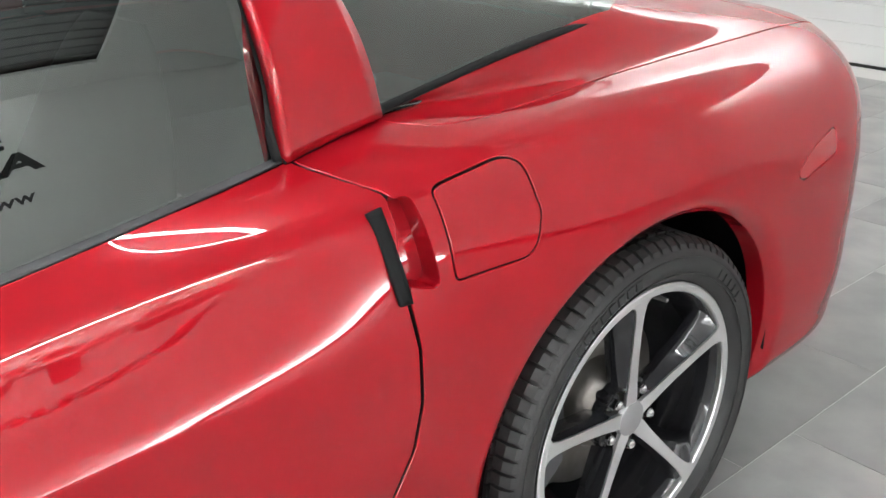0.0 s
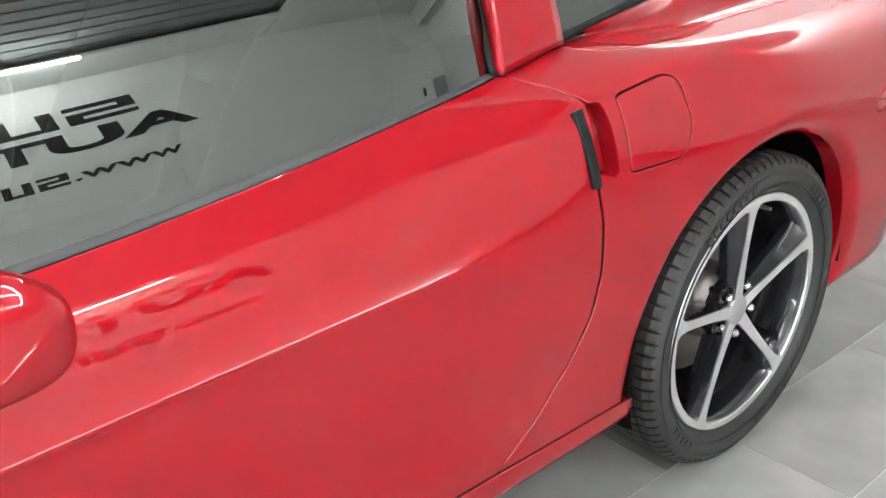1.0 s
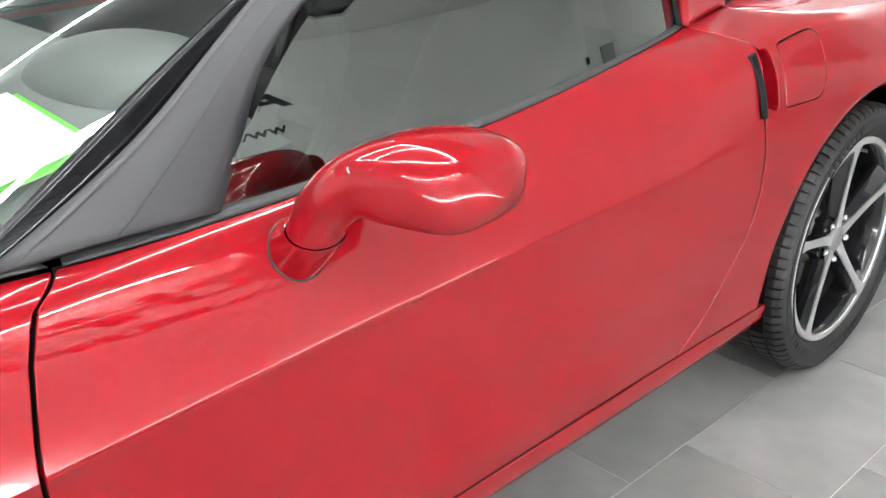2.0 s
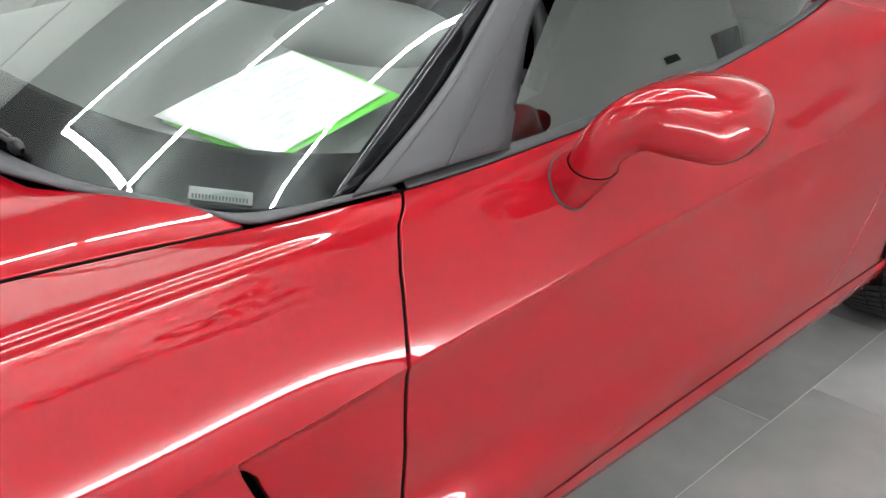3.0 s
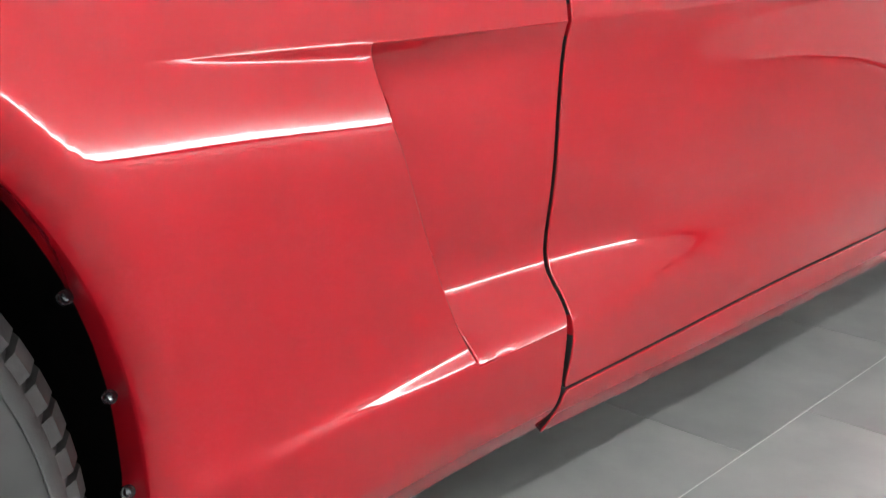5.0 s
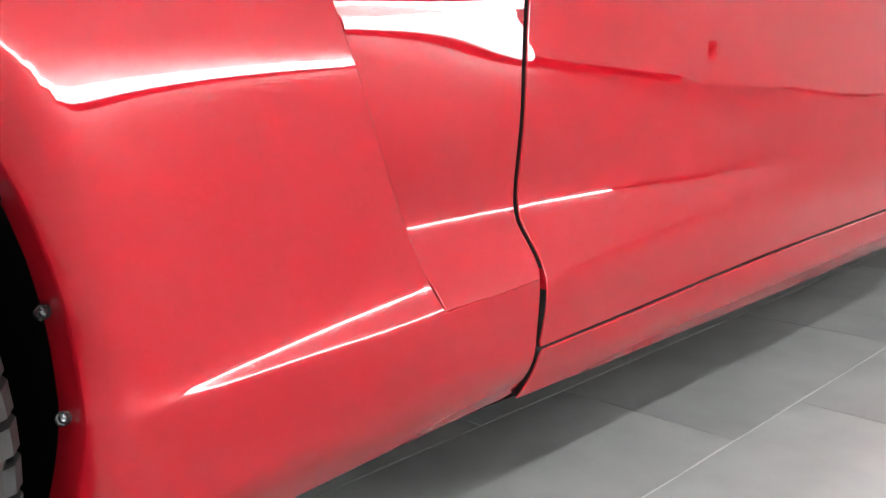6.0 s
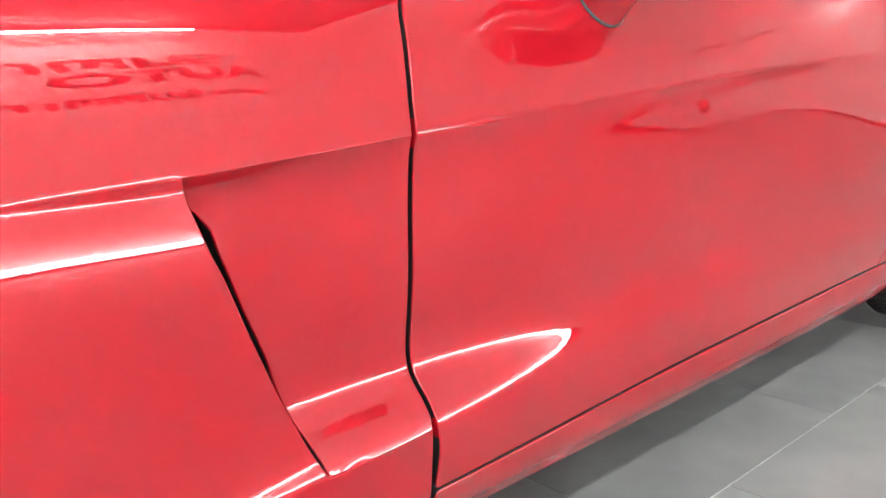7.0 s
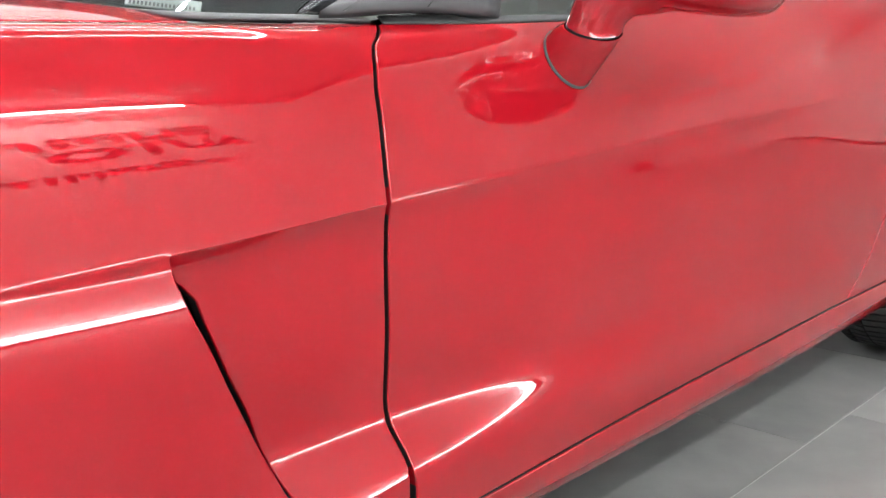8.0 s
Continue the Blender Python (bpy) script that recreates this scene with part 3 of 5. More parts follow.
def arch_lip(v, inward):
    """Edges of the wheel arches turn straight into the car."""
    by_arch = np.minimum(abs(np.hypot(v[:, 0] - AXLE_F, v[:, 2] - HUB_Z) - FRONT_R), abs(np.hypot(v[:, 0] - ARCH_R, v[:, 2] - HUB_Z) - .377)) < .004
    out = inward.copy()
    out[by_arch] = (0, 2.3, 0)
    by_crease = (abs(v[:, 2] - crease_z(v[:, 0])) < .012) & (v[:, 0] < -.45) & (v[:, 0] > -.9)
    out[by_crease] = (0, 1, 0)
    by_ledge = (abs(v[:, 2] - ledge_z(v[:, 0])) < .006) & (v[:, 0] < -.5) & (v[:, 0] > -.76)
    out[by_ledge] = (0, 1, 0)
    by_pocket = abs(pocket_at(v)) < .004
    out[by_pocket] = (0, 3.2, 0)
    return out


def body_side(mirrored):
    for name, (v, t) in LEFT.items():
        if name in ("hatch_glass",):
            verts, faces = v, t
            if mirrored:
                verts, faces = v * (1, -1, 1), t[:, ::-1]
            link_mesh(name, verts, faces, MATS[name], car, LABELS[name])
        elif name == "pocket_floor":
            verts = v + (0, .034, 0)
            link_mesh(name, verts * (1, -1 if mirrored else 1, 1), t[:, ::-1] if mirrored else t, PAINT, car)
        else:
            deep = {"front_fender": .016, "quarter_panel": .016}.get(name, .014)
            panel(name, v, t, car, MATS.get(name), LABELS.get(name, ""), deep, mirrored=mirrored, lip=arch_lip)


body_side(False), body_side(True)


# near-black shell behind the panels; its colour stands in for shade in the gaps
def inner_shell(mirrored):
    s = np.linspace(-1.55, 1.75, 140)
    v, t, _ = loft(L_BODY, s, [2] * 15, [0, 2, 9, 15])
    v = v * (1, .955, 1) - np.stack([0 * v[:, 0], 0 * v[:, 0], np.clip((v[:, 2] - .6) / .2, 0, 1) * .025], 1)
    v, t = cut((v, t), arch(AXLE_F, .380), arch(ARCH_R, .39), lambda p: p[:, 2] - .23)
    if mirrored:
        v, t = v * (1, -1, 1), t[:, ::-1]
    return link_mesh("gap_shade_shell", v, t, DARK, car)


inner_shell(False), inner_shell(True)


# ---- car: glasshouse ----
def eased(u, width):
    """Rises from nothing at both ends to one within the width."""
    k = np.clip(np.minimum(u, 1 - u) / width, 0, 1)
    return .35 + .65 * k * (2 - k)


def patch(name, lower, upper, n, m, mat, parent, bulge=(0, 0, 0), label="", thick=0.0, ease=0.0):
    """A smooth sheet between two lines of 3D points, swelling by bulge in its middle."""
    lo, hi = np.array(lower, float), np.array(upper, float)
    u = np.linspace(0, 1, n)
    a = np.stack([spline(np.linspace(0, 1, len(lo)), lo[:, k])(u) for k in range(3)], 1)
    b = np.stack([spline(np.linspace(0, 1, len(hi)), hi[:, k])(u) for k in range(3)], 1)
    w = np.linspace(0, 1, m)
    p = a[:, None] * (1 - w[None, :, None]) + b[:, None] * w[None, :, None]
    reach = np.linalg.norm(b - a, axis=1)
    if ease:
        reach = reach * eased(u, ease)
    p = p + np.array(bulge) * (np.sin(w * math.pi))[None, :, None] * (reach / reach.max())[:, None, None]
    ob = link_mesh(name, p.reshape(-1, 3), grid_tris(n, m), mat, parent, label)
    if thick:
        mod = ob.modifiers.new("thickness", "SOLIDIFY")
        mod.thickness, mod.offset = thick, 0
    return ob


def both(pts):
    """The same line on the other side of the car, run the other way."""
    return [(x, -y, z) for x, y, z in pts][::-1]


BELT = [(-.30, -.790, .806), (-.1, -.793, .812), (.15, -.785, .828), (.45, -.770, .860), (.62, -.749, .878), (.768, -.716, .889)]
RAIL = [(-.30, -.788, .808), (-.13, -.700, .975), (.08, -.630, 1.085), (.34, -.602, 1.140), (.58, -.600, 1.138), (.775, -.622, 1.085)]
WS_HALF = [(-.585, -.788, .804), (-.688, -.760, .806), (-.740, -.694, .814), (-.795, -.615, .829), (-.833, -.526, .849), (-.848, -.36, .868)]
WS_BASE = WS_HALF + [(-.855, 0, .878)] + [(x, -y, z) for x, y, z in WS_HALF[::-1]]
WS_TOP = [(.14, -.560, 1.150), (.09, -.50, 1.172), (.05, -.35, 1.192), (.03, -.15, 1.202), (.03, 0, 1.204),
          (.03, .15, 1.202), (.05, .35, 1.192), (.09, .50, 1.172), (.14, .560, 1.150)]


def even(points, n=121, passes=60):
    """A line resampled in even steps and smoothed, with its ends kept."""
    a = np.array(points, float)
    d = np.concatenate([[0], np.cumsum(np.linalg.norm(np.diff(a, axis=0), axis=1))])
    u = np.linspace(0, d[-1], n)
    p = np.stack([spline(d, a[:, k])(u) for k in range(3)], 1)
    for _ in range(passes):
        p[1:-1] = p[1:-1] * .5 + (p[:-2] + p[2:]) * .25
    return p


WS_EASE = .16
WS_BASE, WS_TOP = even(WS_BASE[::-1]), even(WS_TOP[::-1])
patch("windshield", WS_BASE, WS_TOP, 90, 24, GLASS, car, (-.02, 0, .03), "clear laminated windshield", 0.0, WS_EASE).visible_shadow = False
def door_glass(mirrored):
    """Frameless glass, leaning inwards more and more towards the roof rail."""
    belt, rail = np.array(BELT), np.array(RAIL)
    xs, w = np.linspace(-.298, .774, 70), np.linspace(0, 1, 24)
    yb, zb, zr = spline(belt[:, 0], belt[:, 1])(xs), spline(belt[:, 0], belt[:, 2])(xs), spline(rail[:, 0], rail[:, 2])(xs)
    h = np.maximum(zr - zb, .002)[:, None] * w[None]
    v = np.stack([np.repeat(xs[:, None], 24, 1), yb[:, None] + .26 * h + .58 * h * h, zb[:, None] + h], -1).reshape(-1, 3)
    t = grid_tris(70, 24)
    if mirrored:
        v, t = v * (1, -1, 1), t[:, ::-1]
    return link_mesh("side_window", v, t, TINTED, car, "dark tinted frameless door glass")


for side, flip in (("left", lambda p: p), ("right", both)):
    door_glass(side == "right")
    # pillar between windshield and door glass
    patch("windshield_pillar", flip([(-.555, -.797, .806), (-.36, -.742, .888), (-.19, -.680, .985), (.0, -.612, 1.085), (.16, -.565, 1.155)]),
          flip([(-.29, -.795, .806), (-.21, -.745, .90), (-.125, -.703, .978), (.085, -.634, 1.088), (.22, -.612, 1.13)]), 40, 8, TRIM, car,
          (0, -.012 if side == "left" else .012, .008), "grey satin windshield pillar cover", 0.012)
    # sewn lines along the cover
    for w in (.10, .52):
        low, high = np.array([(-.555, -.797, .806), (-.36, -.742, .888), (-.19, -.680, .985), (.0, -.612, 1.085), (.16, -.565, 1.155)]), np.array([(-.29, -.795, .806), (-.21, -.745, .90), (-.125, -.703, .978), (.085, -.634, 1.088), (.22, -.612, 1.13)])
        lift = np.array((0, -.012, .008)) * math.sin(w * math.pi) + np.array((-.003, -.006, .003))
        a, b = low * (1 - w) + high * w + lift, low * (1 - w - .012) + high * (w + .012) + lift
        patch("pillar_seam", flip([tuple(q) for q in a]), flip([tuple(q) for q in b]), 40, 3, GREYSEAL, car, (0, 0, 0), "dark sewn seam", .0012)
    # roof side behind the door glass
    patch("roof_pillar", flip([(.772, -.728, .889), (.83, -.715, .897), (.938, -.705, .912)]), flip([(.785, -.622, 1.09), (.85, -.62, 1.09), (.93, -.61, 1.075)]), 12, 20, PAINT, car,
          (0, -.018 if side == "left" else .018, .01), "", 0.02)
patch("roof_panel", [(.03, 0, 1.208), (.05, -.35, 1.196), (.12, -.57, 1.152), (.34, -.605, 1.143), (.70, -.61, 1.118), (.93, -.60, 1.085)][::-1],
      [(.03, 0, 1.208), (.05, .35, 1.196), (.12, .57, 1.152), (.34, .605, 1.143), (.70, .61, 1.118), (.93, .60, 1.085)][::-1], 40, 24, PAINT, car, (0, 0, .06), "", 0.02)


# ---- car: wheels ----
def lathe(profile, segments, matrix=None):
    """A ring turned about the y axis from (radius, y) points; a bmesh."""
    bm = bmesh.new()
    rings = []
    for i in range(segments):
        a = 2 * math.pi * i / segments
        rings.append([bm.verts.new((r * math.cos(a), y, r * math.sin(a))) for r, y in profile])
    for i in range(segments):
        p, q = rings[i], rings[(i + 1) % segments]
        for j in range(len(profile) - 1):
            bm.faces.new((p[j], q[j], q[j + 1], p[j + 1]))
    if matrix:
        bm.transform(matrix)
    return bm


def sweep_block(bm, r0, r1, y0, y1, a0, a1, skew=0.0, bevel=0.0):
    """A tread block between two radii, widths and angles."""
    vs = []
    for r in (r0, r1):
        for y, k in ((y0, 0), (y1, skew)):
            for a in (a0, a1):
                vs.append(bm.verts.new((r * math.cos(a + k), y, r * math.sin(a + k))))
    for f in ((0, 1, 3, 2), (4, 6, 7, 5), (0, 4, 5, 1), (2, 3, 7, 6), (0, 2, 6, 4), (1, 5, 7, 3)):
        bm.faces.new([vs[i] for i in f])


def prism(bm, outline, y_of, depth):
    """A plate over an outline of (x, z) points; its face lies at y_of(x, z)."""
    top = [bm.verts.new((x, y_of(x, z), z)) for x, z in outline]
    low = [bm.verts.new((x, y_of(x, z) + depth, z)) for x, z in outline]
    n = len(outline)
    bm.faces.new(top[::-1])
    bm.faces.new(low)
    for i in range(n):
        bm.faces.new((top[i], top[(i + 1) % n], low[(i + 1) % n], low[i]))


def polar(points):
    return [(r * math.cos(math.radians(a)), r * math.sin(math.radians(a))) for r, a in points]


def wheel(radius, width, rim, spin, label):
    """A road wheel, its middle at the origin, its face towards -y."""
    top = new("wheel")
    w = width / 2
    k = rim / .254
    side = w - .024 if radius > .33 else w - .012
    # tyre: carcass, tread blocks, raised marks
    prof = [(rim - .004, -side + .022), (rim + .006, -side + .012), (rim + .016, -side + .004), (rim + .032, -side - .004), (radius - .030, -side - .005), (radius - .019, -side - .001),
            (radius - .012, -side + .012), (radius - .008, -side + .03), (radius - .008, side - .03), (radius - .012, side - .012), (radius - .03, side), (rim, side - .02)]
    tyre = part("tyre", lathe(prof, 96), RUBBER, top, label, True)
    bm = bmesh.new()
    n = 84
    step = 2 * math.pi / n
    for i in range(n):
        a = i * step
        # shoulder blocks wrap over the edge of the tread
        for sgn in (-1, 1):
            vs = []
            for r, y in ((radius - .024, sgn * (side + .0025)), (radius - .010, sgn * (side - .004)), (radius - .001, sgn * (side - .018)), (radius, sgn * (side - .036)), (radius - .010, sgn * (side - .037))):
                vs.append([bm.verts.new((r * math.cos(b), y, r * math.sin(b))) for b in (a, a + step * .74)])
            for p, q in zip(vs, vs[1:]):
                bm.faces.new((p[0], p[1], q[1], q[0]))
            for j in (0, 1):
                bm.faces.new([p[j] for p in vs])
        for y0, y1, sk, ph in ((-side + .044, -side + .080, .03, .3), (-.034, .034, .02, .0), (side - .080, side - .044, -.03, .6)):
            sweep_block(bm, radius - .012, radius, y0, y1, a + ph * step, a + ph * step + step * .78, sk)
    bmesh.ops.recalc_face_normals(bm, faces=bm.faces)
    part("tread", bm, RUBBER, tyre)
    bm = bmesh.new()
    for start, count in ((100, 8), (285, 8), (35, 5), (215, 5)):
        for i in range(count):
            a = math.radians(start + i * 4.2)
            sweep_block(bm, radius - .052, radius - .036, -side - .0066, -side - .003, a, a + .050)
    for r in (rim + .022, radius - .030):
        for i in range(96):
            a = 2 * math.pi * i / 96
            sweep_block(bm, r, r + .0012, -side - .0065, -side - .003, a, a + 2 * math.pi / 96)
    part("sidewall_lettering", bm, RUBBER, tyre, "raised plain bars and rings on the tyre sidewall")
    # rim
    face = -.884 + .775
    barrel = lathe([(rim - .006, face + .004), (rim - .012, face + .006), (rim - .022, face + .03), (rim - .026, face + .10), (rim - .030, face + .19)], 96)
    part("rim_barrel", barrel, GUNMETAL, top, "gloss black wheel barrel", True)
    ring = lathe([(rim + .002, face + .012), (rim + .002, face + .001), (rim - .001, face - .001), (rim - .013, face), (rim - .015, face + .003), (rim - .015, face + .012)], 128)
    part("rim_ring", ring, MACHINED, top, "machined bright rim edge")
    hub_y = -.862 + .775

    def dish(x, z):
        return hub_y + (face - hub_y) * (math.hypot(x, z) / (rim - .014)) ** 1.5
    tip = rim - .010
    for j in range(5):
        a = spin + 72 * j
        m = Matrix.Rotation(-math.radians(a), 4, "Y")
        # bright face strip
        bm = bmesh.new()
        left = [(.024, 36), (.045, 18), (.075, 9.0), (.12, 4.9), (.17, 3.2), (.21, 2.9), (tip - .012, 3.6), (tip, 6.0)]
        right = [(tip, -6.0), (tip - .012, -3.6), (.21, -2.9), (.17, -3.2), (.12, -4.9), (.075, -9.0), (.045, -18), (.024, -36)]
        prism(bm, polar(left + right), dish, .007)
        bm.transform(m)
        sp = part("spoke", bm, MACHINED, top, "machined bright spoke face")
        # black flanks that fall away on both sides
        for name, lead, trail in (("spoke_flank", [(.060, 12), (.12, 4.9), (.17, 3.2), (.21, 2.9), (tip - .006, 3.8)], [(tip - .004, 17.5), (.21, 14.5), (.17, 13.5), (.12, 15), (.065, 22)]),
                                  ("spoke_side", [(.060, -12), (.12, -4.9), (.17, -3.2), (.21, -2.9), (tip - .006, -3.8)], [(tip - .004, -7.5), (.21, -5.2), (.17, -5.6), (.12, -7.4), (.065, -15)])):
            bm = bmesh.new()
            hi = [bm.verts.new((x, dish(x, z) + .0035, z)) for x, z in polar(lead)]
            drop = .038 if name == "spoke_flank" else .03
            lo = [bm.verts.new((x, dish(x, z) + drop * (.75 if i in (0, 4) else 1), z)) for i, (x, z) in enumerate(polar(trail[::-1]))]
            back = [bm.verts.new((x, dish(x, z) + .05, z)) for x, z in polar(lead)]
            for p in range(4):
                bm.faces.new((hi[p], hi[p + 1], lo[p + 1], lo[p]))
                bm.faces.new((lo[p], lo[p + 1], back[p + 1], back[p]))
            bmesh.ops.subdivide_edges(bm, edges=bm.edges[:], cuts=1, use_grid_fill=True)
            bmesh.ops.recalc_face_normals(bm, faces=bm.faces)
            bm.transform(m)
            part(name, bm, GUNMETAL, sp, "gloss black spoke flank", True)
        # lug nut in a well between the spokes
        b = math.radians(a + 36)
        at = Matrix.Translation((.0555 * math.cos(b), hub_y + .012, .0555 * math.sin(b))) @ Matrix.Rotation(math.pi / 2, 4, "X")
        bm = bmesh.new()
        bmesh.ops.create_cone(bm, cap_ends=True, segments=24, radius1=.0165, radius2=.0165, depth=.03, matrix=Matrix.Translation((0, .016, 0)) @ at)
        well = part("lug_seat", bm, GUNMETAL, top)
        bm = bmesh.new()
        bmesh.ops.create_cone(bm, cap_ends=True, segments=6, radius1=.0105, radius2=.0100, depth=.022, matrix=at)
        bmesh.ops.create_uvsphere(bm, u_segments=12, v_segments=6, radius=.0088, matrix=at @ Matrix.Translation((0, 0, .010)))
        part("lug_nut", bm, CHROME, well, "chrome lug nut")
    hub = lathe([(.0001, hub_y - .0018), (.030, hub_y - .0018), (.034, hub_y - .0005), (.034, hub_y + .008)], 48)
    part("hub_cap", hub, material("hub_cap_grey", (.42, .42, .43), .38, .8), top, "plain grey centre cap", True)
    part("hub_core", lathe([(.066, hub_y + .012), (.070, hub_y + .03), (.070, hub_y + .08), (.0001, hub_y + .08)], 32), GUNMETAL, top, "", True)
    # valve
    bm = bmesh.new()
    va = math.radians(spin + 72 - 22)
    bmesh.ops.create_cone(bm, cap_ends=True, segments=12, radius1=.006, radius2=.0035, depth=.035, matrix=Matrix.Translation(((rim - .035) * math.cos(va), face + .03, (rim - .035) * math.sin(va))) @ Matrix.Rotation(.6, 4, "Y") @ Matrix.Rotation(math.pi / 2, 4, "X"))
    part("valve", bm, STEEL, top)
    # brake
    disc = lathe([(.075, .005), (.083, .002), (.165, .002), (.167, .006), (.167, .026), (.165, .030), (.083, .030)], 64)
    part("brake_disc", disc, CASTIRON, top, "grey iron brake disc", True)
    part("brake_hat", lathe([(.0001, -.05), (.07, -.05), (.083, -.02), (.084, .006)], 48), CASTIRON, top, "", True)
    bm = bmesh.new()
    pts = polar([(.195, 150), (.205, 172), (.203, 195), (.190, 214), (.125, 210), (.120, 182), (.126, 154)])
    prism(bm, pts, lambda x, z: -.035, .085)
    bmesh.ops.bevel(bm, geom=bm.edges[:], offset=.006, segments=2, affect="EDGES")
    part("brake_caliper", bm, material("caliper_grey", (.09, .09, .095), .42, .4), top, "dark grey brake caliper")
    return top


rear = wheel(.3345, .285, .254, 24, "black rubber rear tyre")
rear.parent = car
rear.matrix_basis = pose(AXLE_R, -.775, HUB_Z)
front = wheel(.3245, .245, .240, 50, "black rubber front tyre")
front.parent = car
front.matrix_basis = pose(AXLE_F, -.785, .325)
copy_thing(rear, pose(AXLE_R, .775, HUB_Z, 0, 0, 180))
copy_thing(front, pose(AXLE_F, .785, .325, 0, 0, 180))
for xa, grow in ((AXLE_F, 0), (ARCH_R, .012)):
    for sgn in (-1, 1):
        bm = bmesh.new()
        ring = []
        for y in (.872, .70, .52):
            ring.append([bm.verts.new((xa + (grow + (.384 if y < .86 else .371)) * math.cos(a), sgn * y, HUB_Z + (grow + (.384 if y < .86 else .371)) * math.sin(a))) for a in np.linspace(-.02 if xa > 0 else -.32, math.pi + (.35 if xa > 0 else .1), 48)])
        for p, q in zip(ring, ring[1:]):
            for i in range(47):
                bm.faces.new((p[i], p[i + 1], q[i + 1], q[i]))
        bm.faces.new(ring[-1])
        part("wheel_liner", bm, DARK, car, "black wheel arch liner", True)
for a in (22.6, 10.3, -1.2):
    bm = bmesh.new()
    at = Matrix.Translation((AXLE_F + .358 * math.cos(math.radians(a)), -.862, HUB_Z + .358 * math.sin(math.radians(a)))) @ Matrix.Rotation(math.pi / 2 - .5, 4, "X")
    bmesh.ops.create_uvsphere(bm, u_segments=12, v_segments=6, radius=.0035, matrix=at @ Matrix.Diagonal((1, 1, .5, 1)))
    bmesh.ops.create_cone(bm, cap_ends=True, segments=16, radius1=.005, radius2=.005, depth=.003, matrix=at @ Matrix.Translation((0, 0, -.003)))
    part("liner_screw", bm, GUNMETAL, car, "dark arch liner screw")


# ---- car: door mirrors ----
def tube(path, radii, segments=40, power=2.3, normals=None):
    """A smooth skin over sections (half width, half height) along a path of points."""
    path, radii = np.array(path, float), np.array(radii, float)
    n = len(path)
    u = np.linspace(0, n - 1, 12 * (n - 1) + 1)
    p = np.stack([spline(np.arange(n), path[:, k])(u) for k in range(3)], 1)
    r = np.stack([np.maximum(spline(np.arange(n), radii[:, k])(u), .0005) for k in range(2)], 1)
    d = np.gradient(p, axis=0)
    if normals is not None:
        d = np.stack([spline(np.arange(n), np.array(normals, float)[:, k])(u) for k in range(3)], 1)
    d /= np.linalg.norm(d, axis=1, keepdims=True)
    v = []
    for c, t, (a, b) in zip(p, d, r):
        side = np.cross(t, (0, 0, 1.0)) if abs(t[2]) < .98 else np.array((1.0, 0, 0))
        side /= np.linalg.norm(side)
        up = np.cross(side, t)
        ang = np.linspace(0, 2 * math.pi, segments, endpoint=False)
        cs, sn = np.cos(ang), np.sin(ang)
        v.append(c + np.outer(np.sign(cs) * abs(cs) ** (2 / power) * a, side) + np.outer(np.sign(sn) * abs(sn) ** (2 / power) * b, up))
    v = np.array(v).reshape(-1, 3)
    f = []
    for i in range(len(u) - 1):
        for j in range(segments):
            k = (j + 1) % segments
            f.append((i * segments + j, i * segments + k, (i + 1) * segments + k, (i + 1) * segments + j))
    return v, f


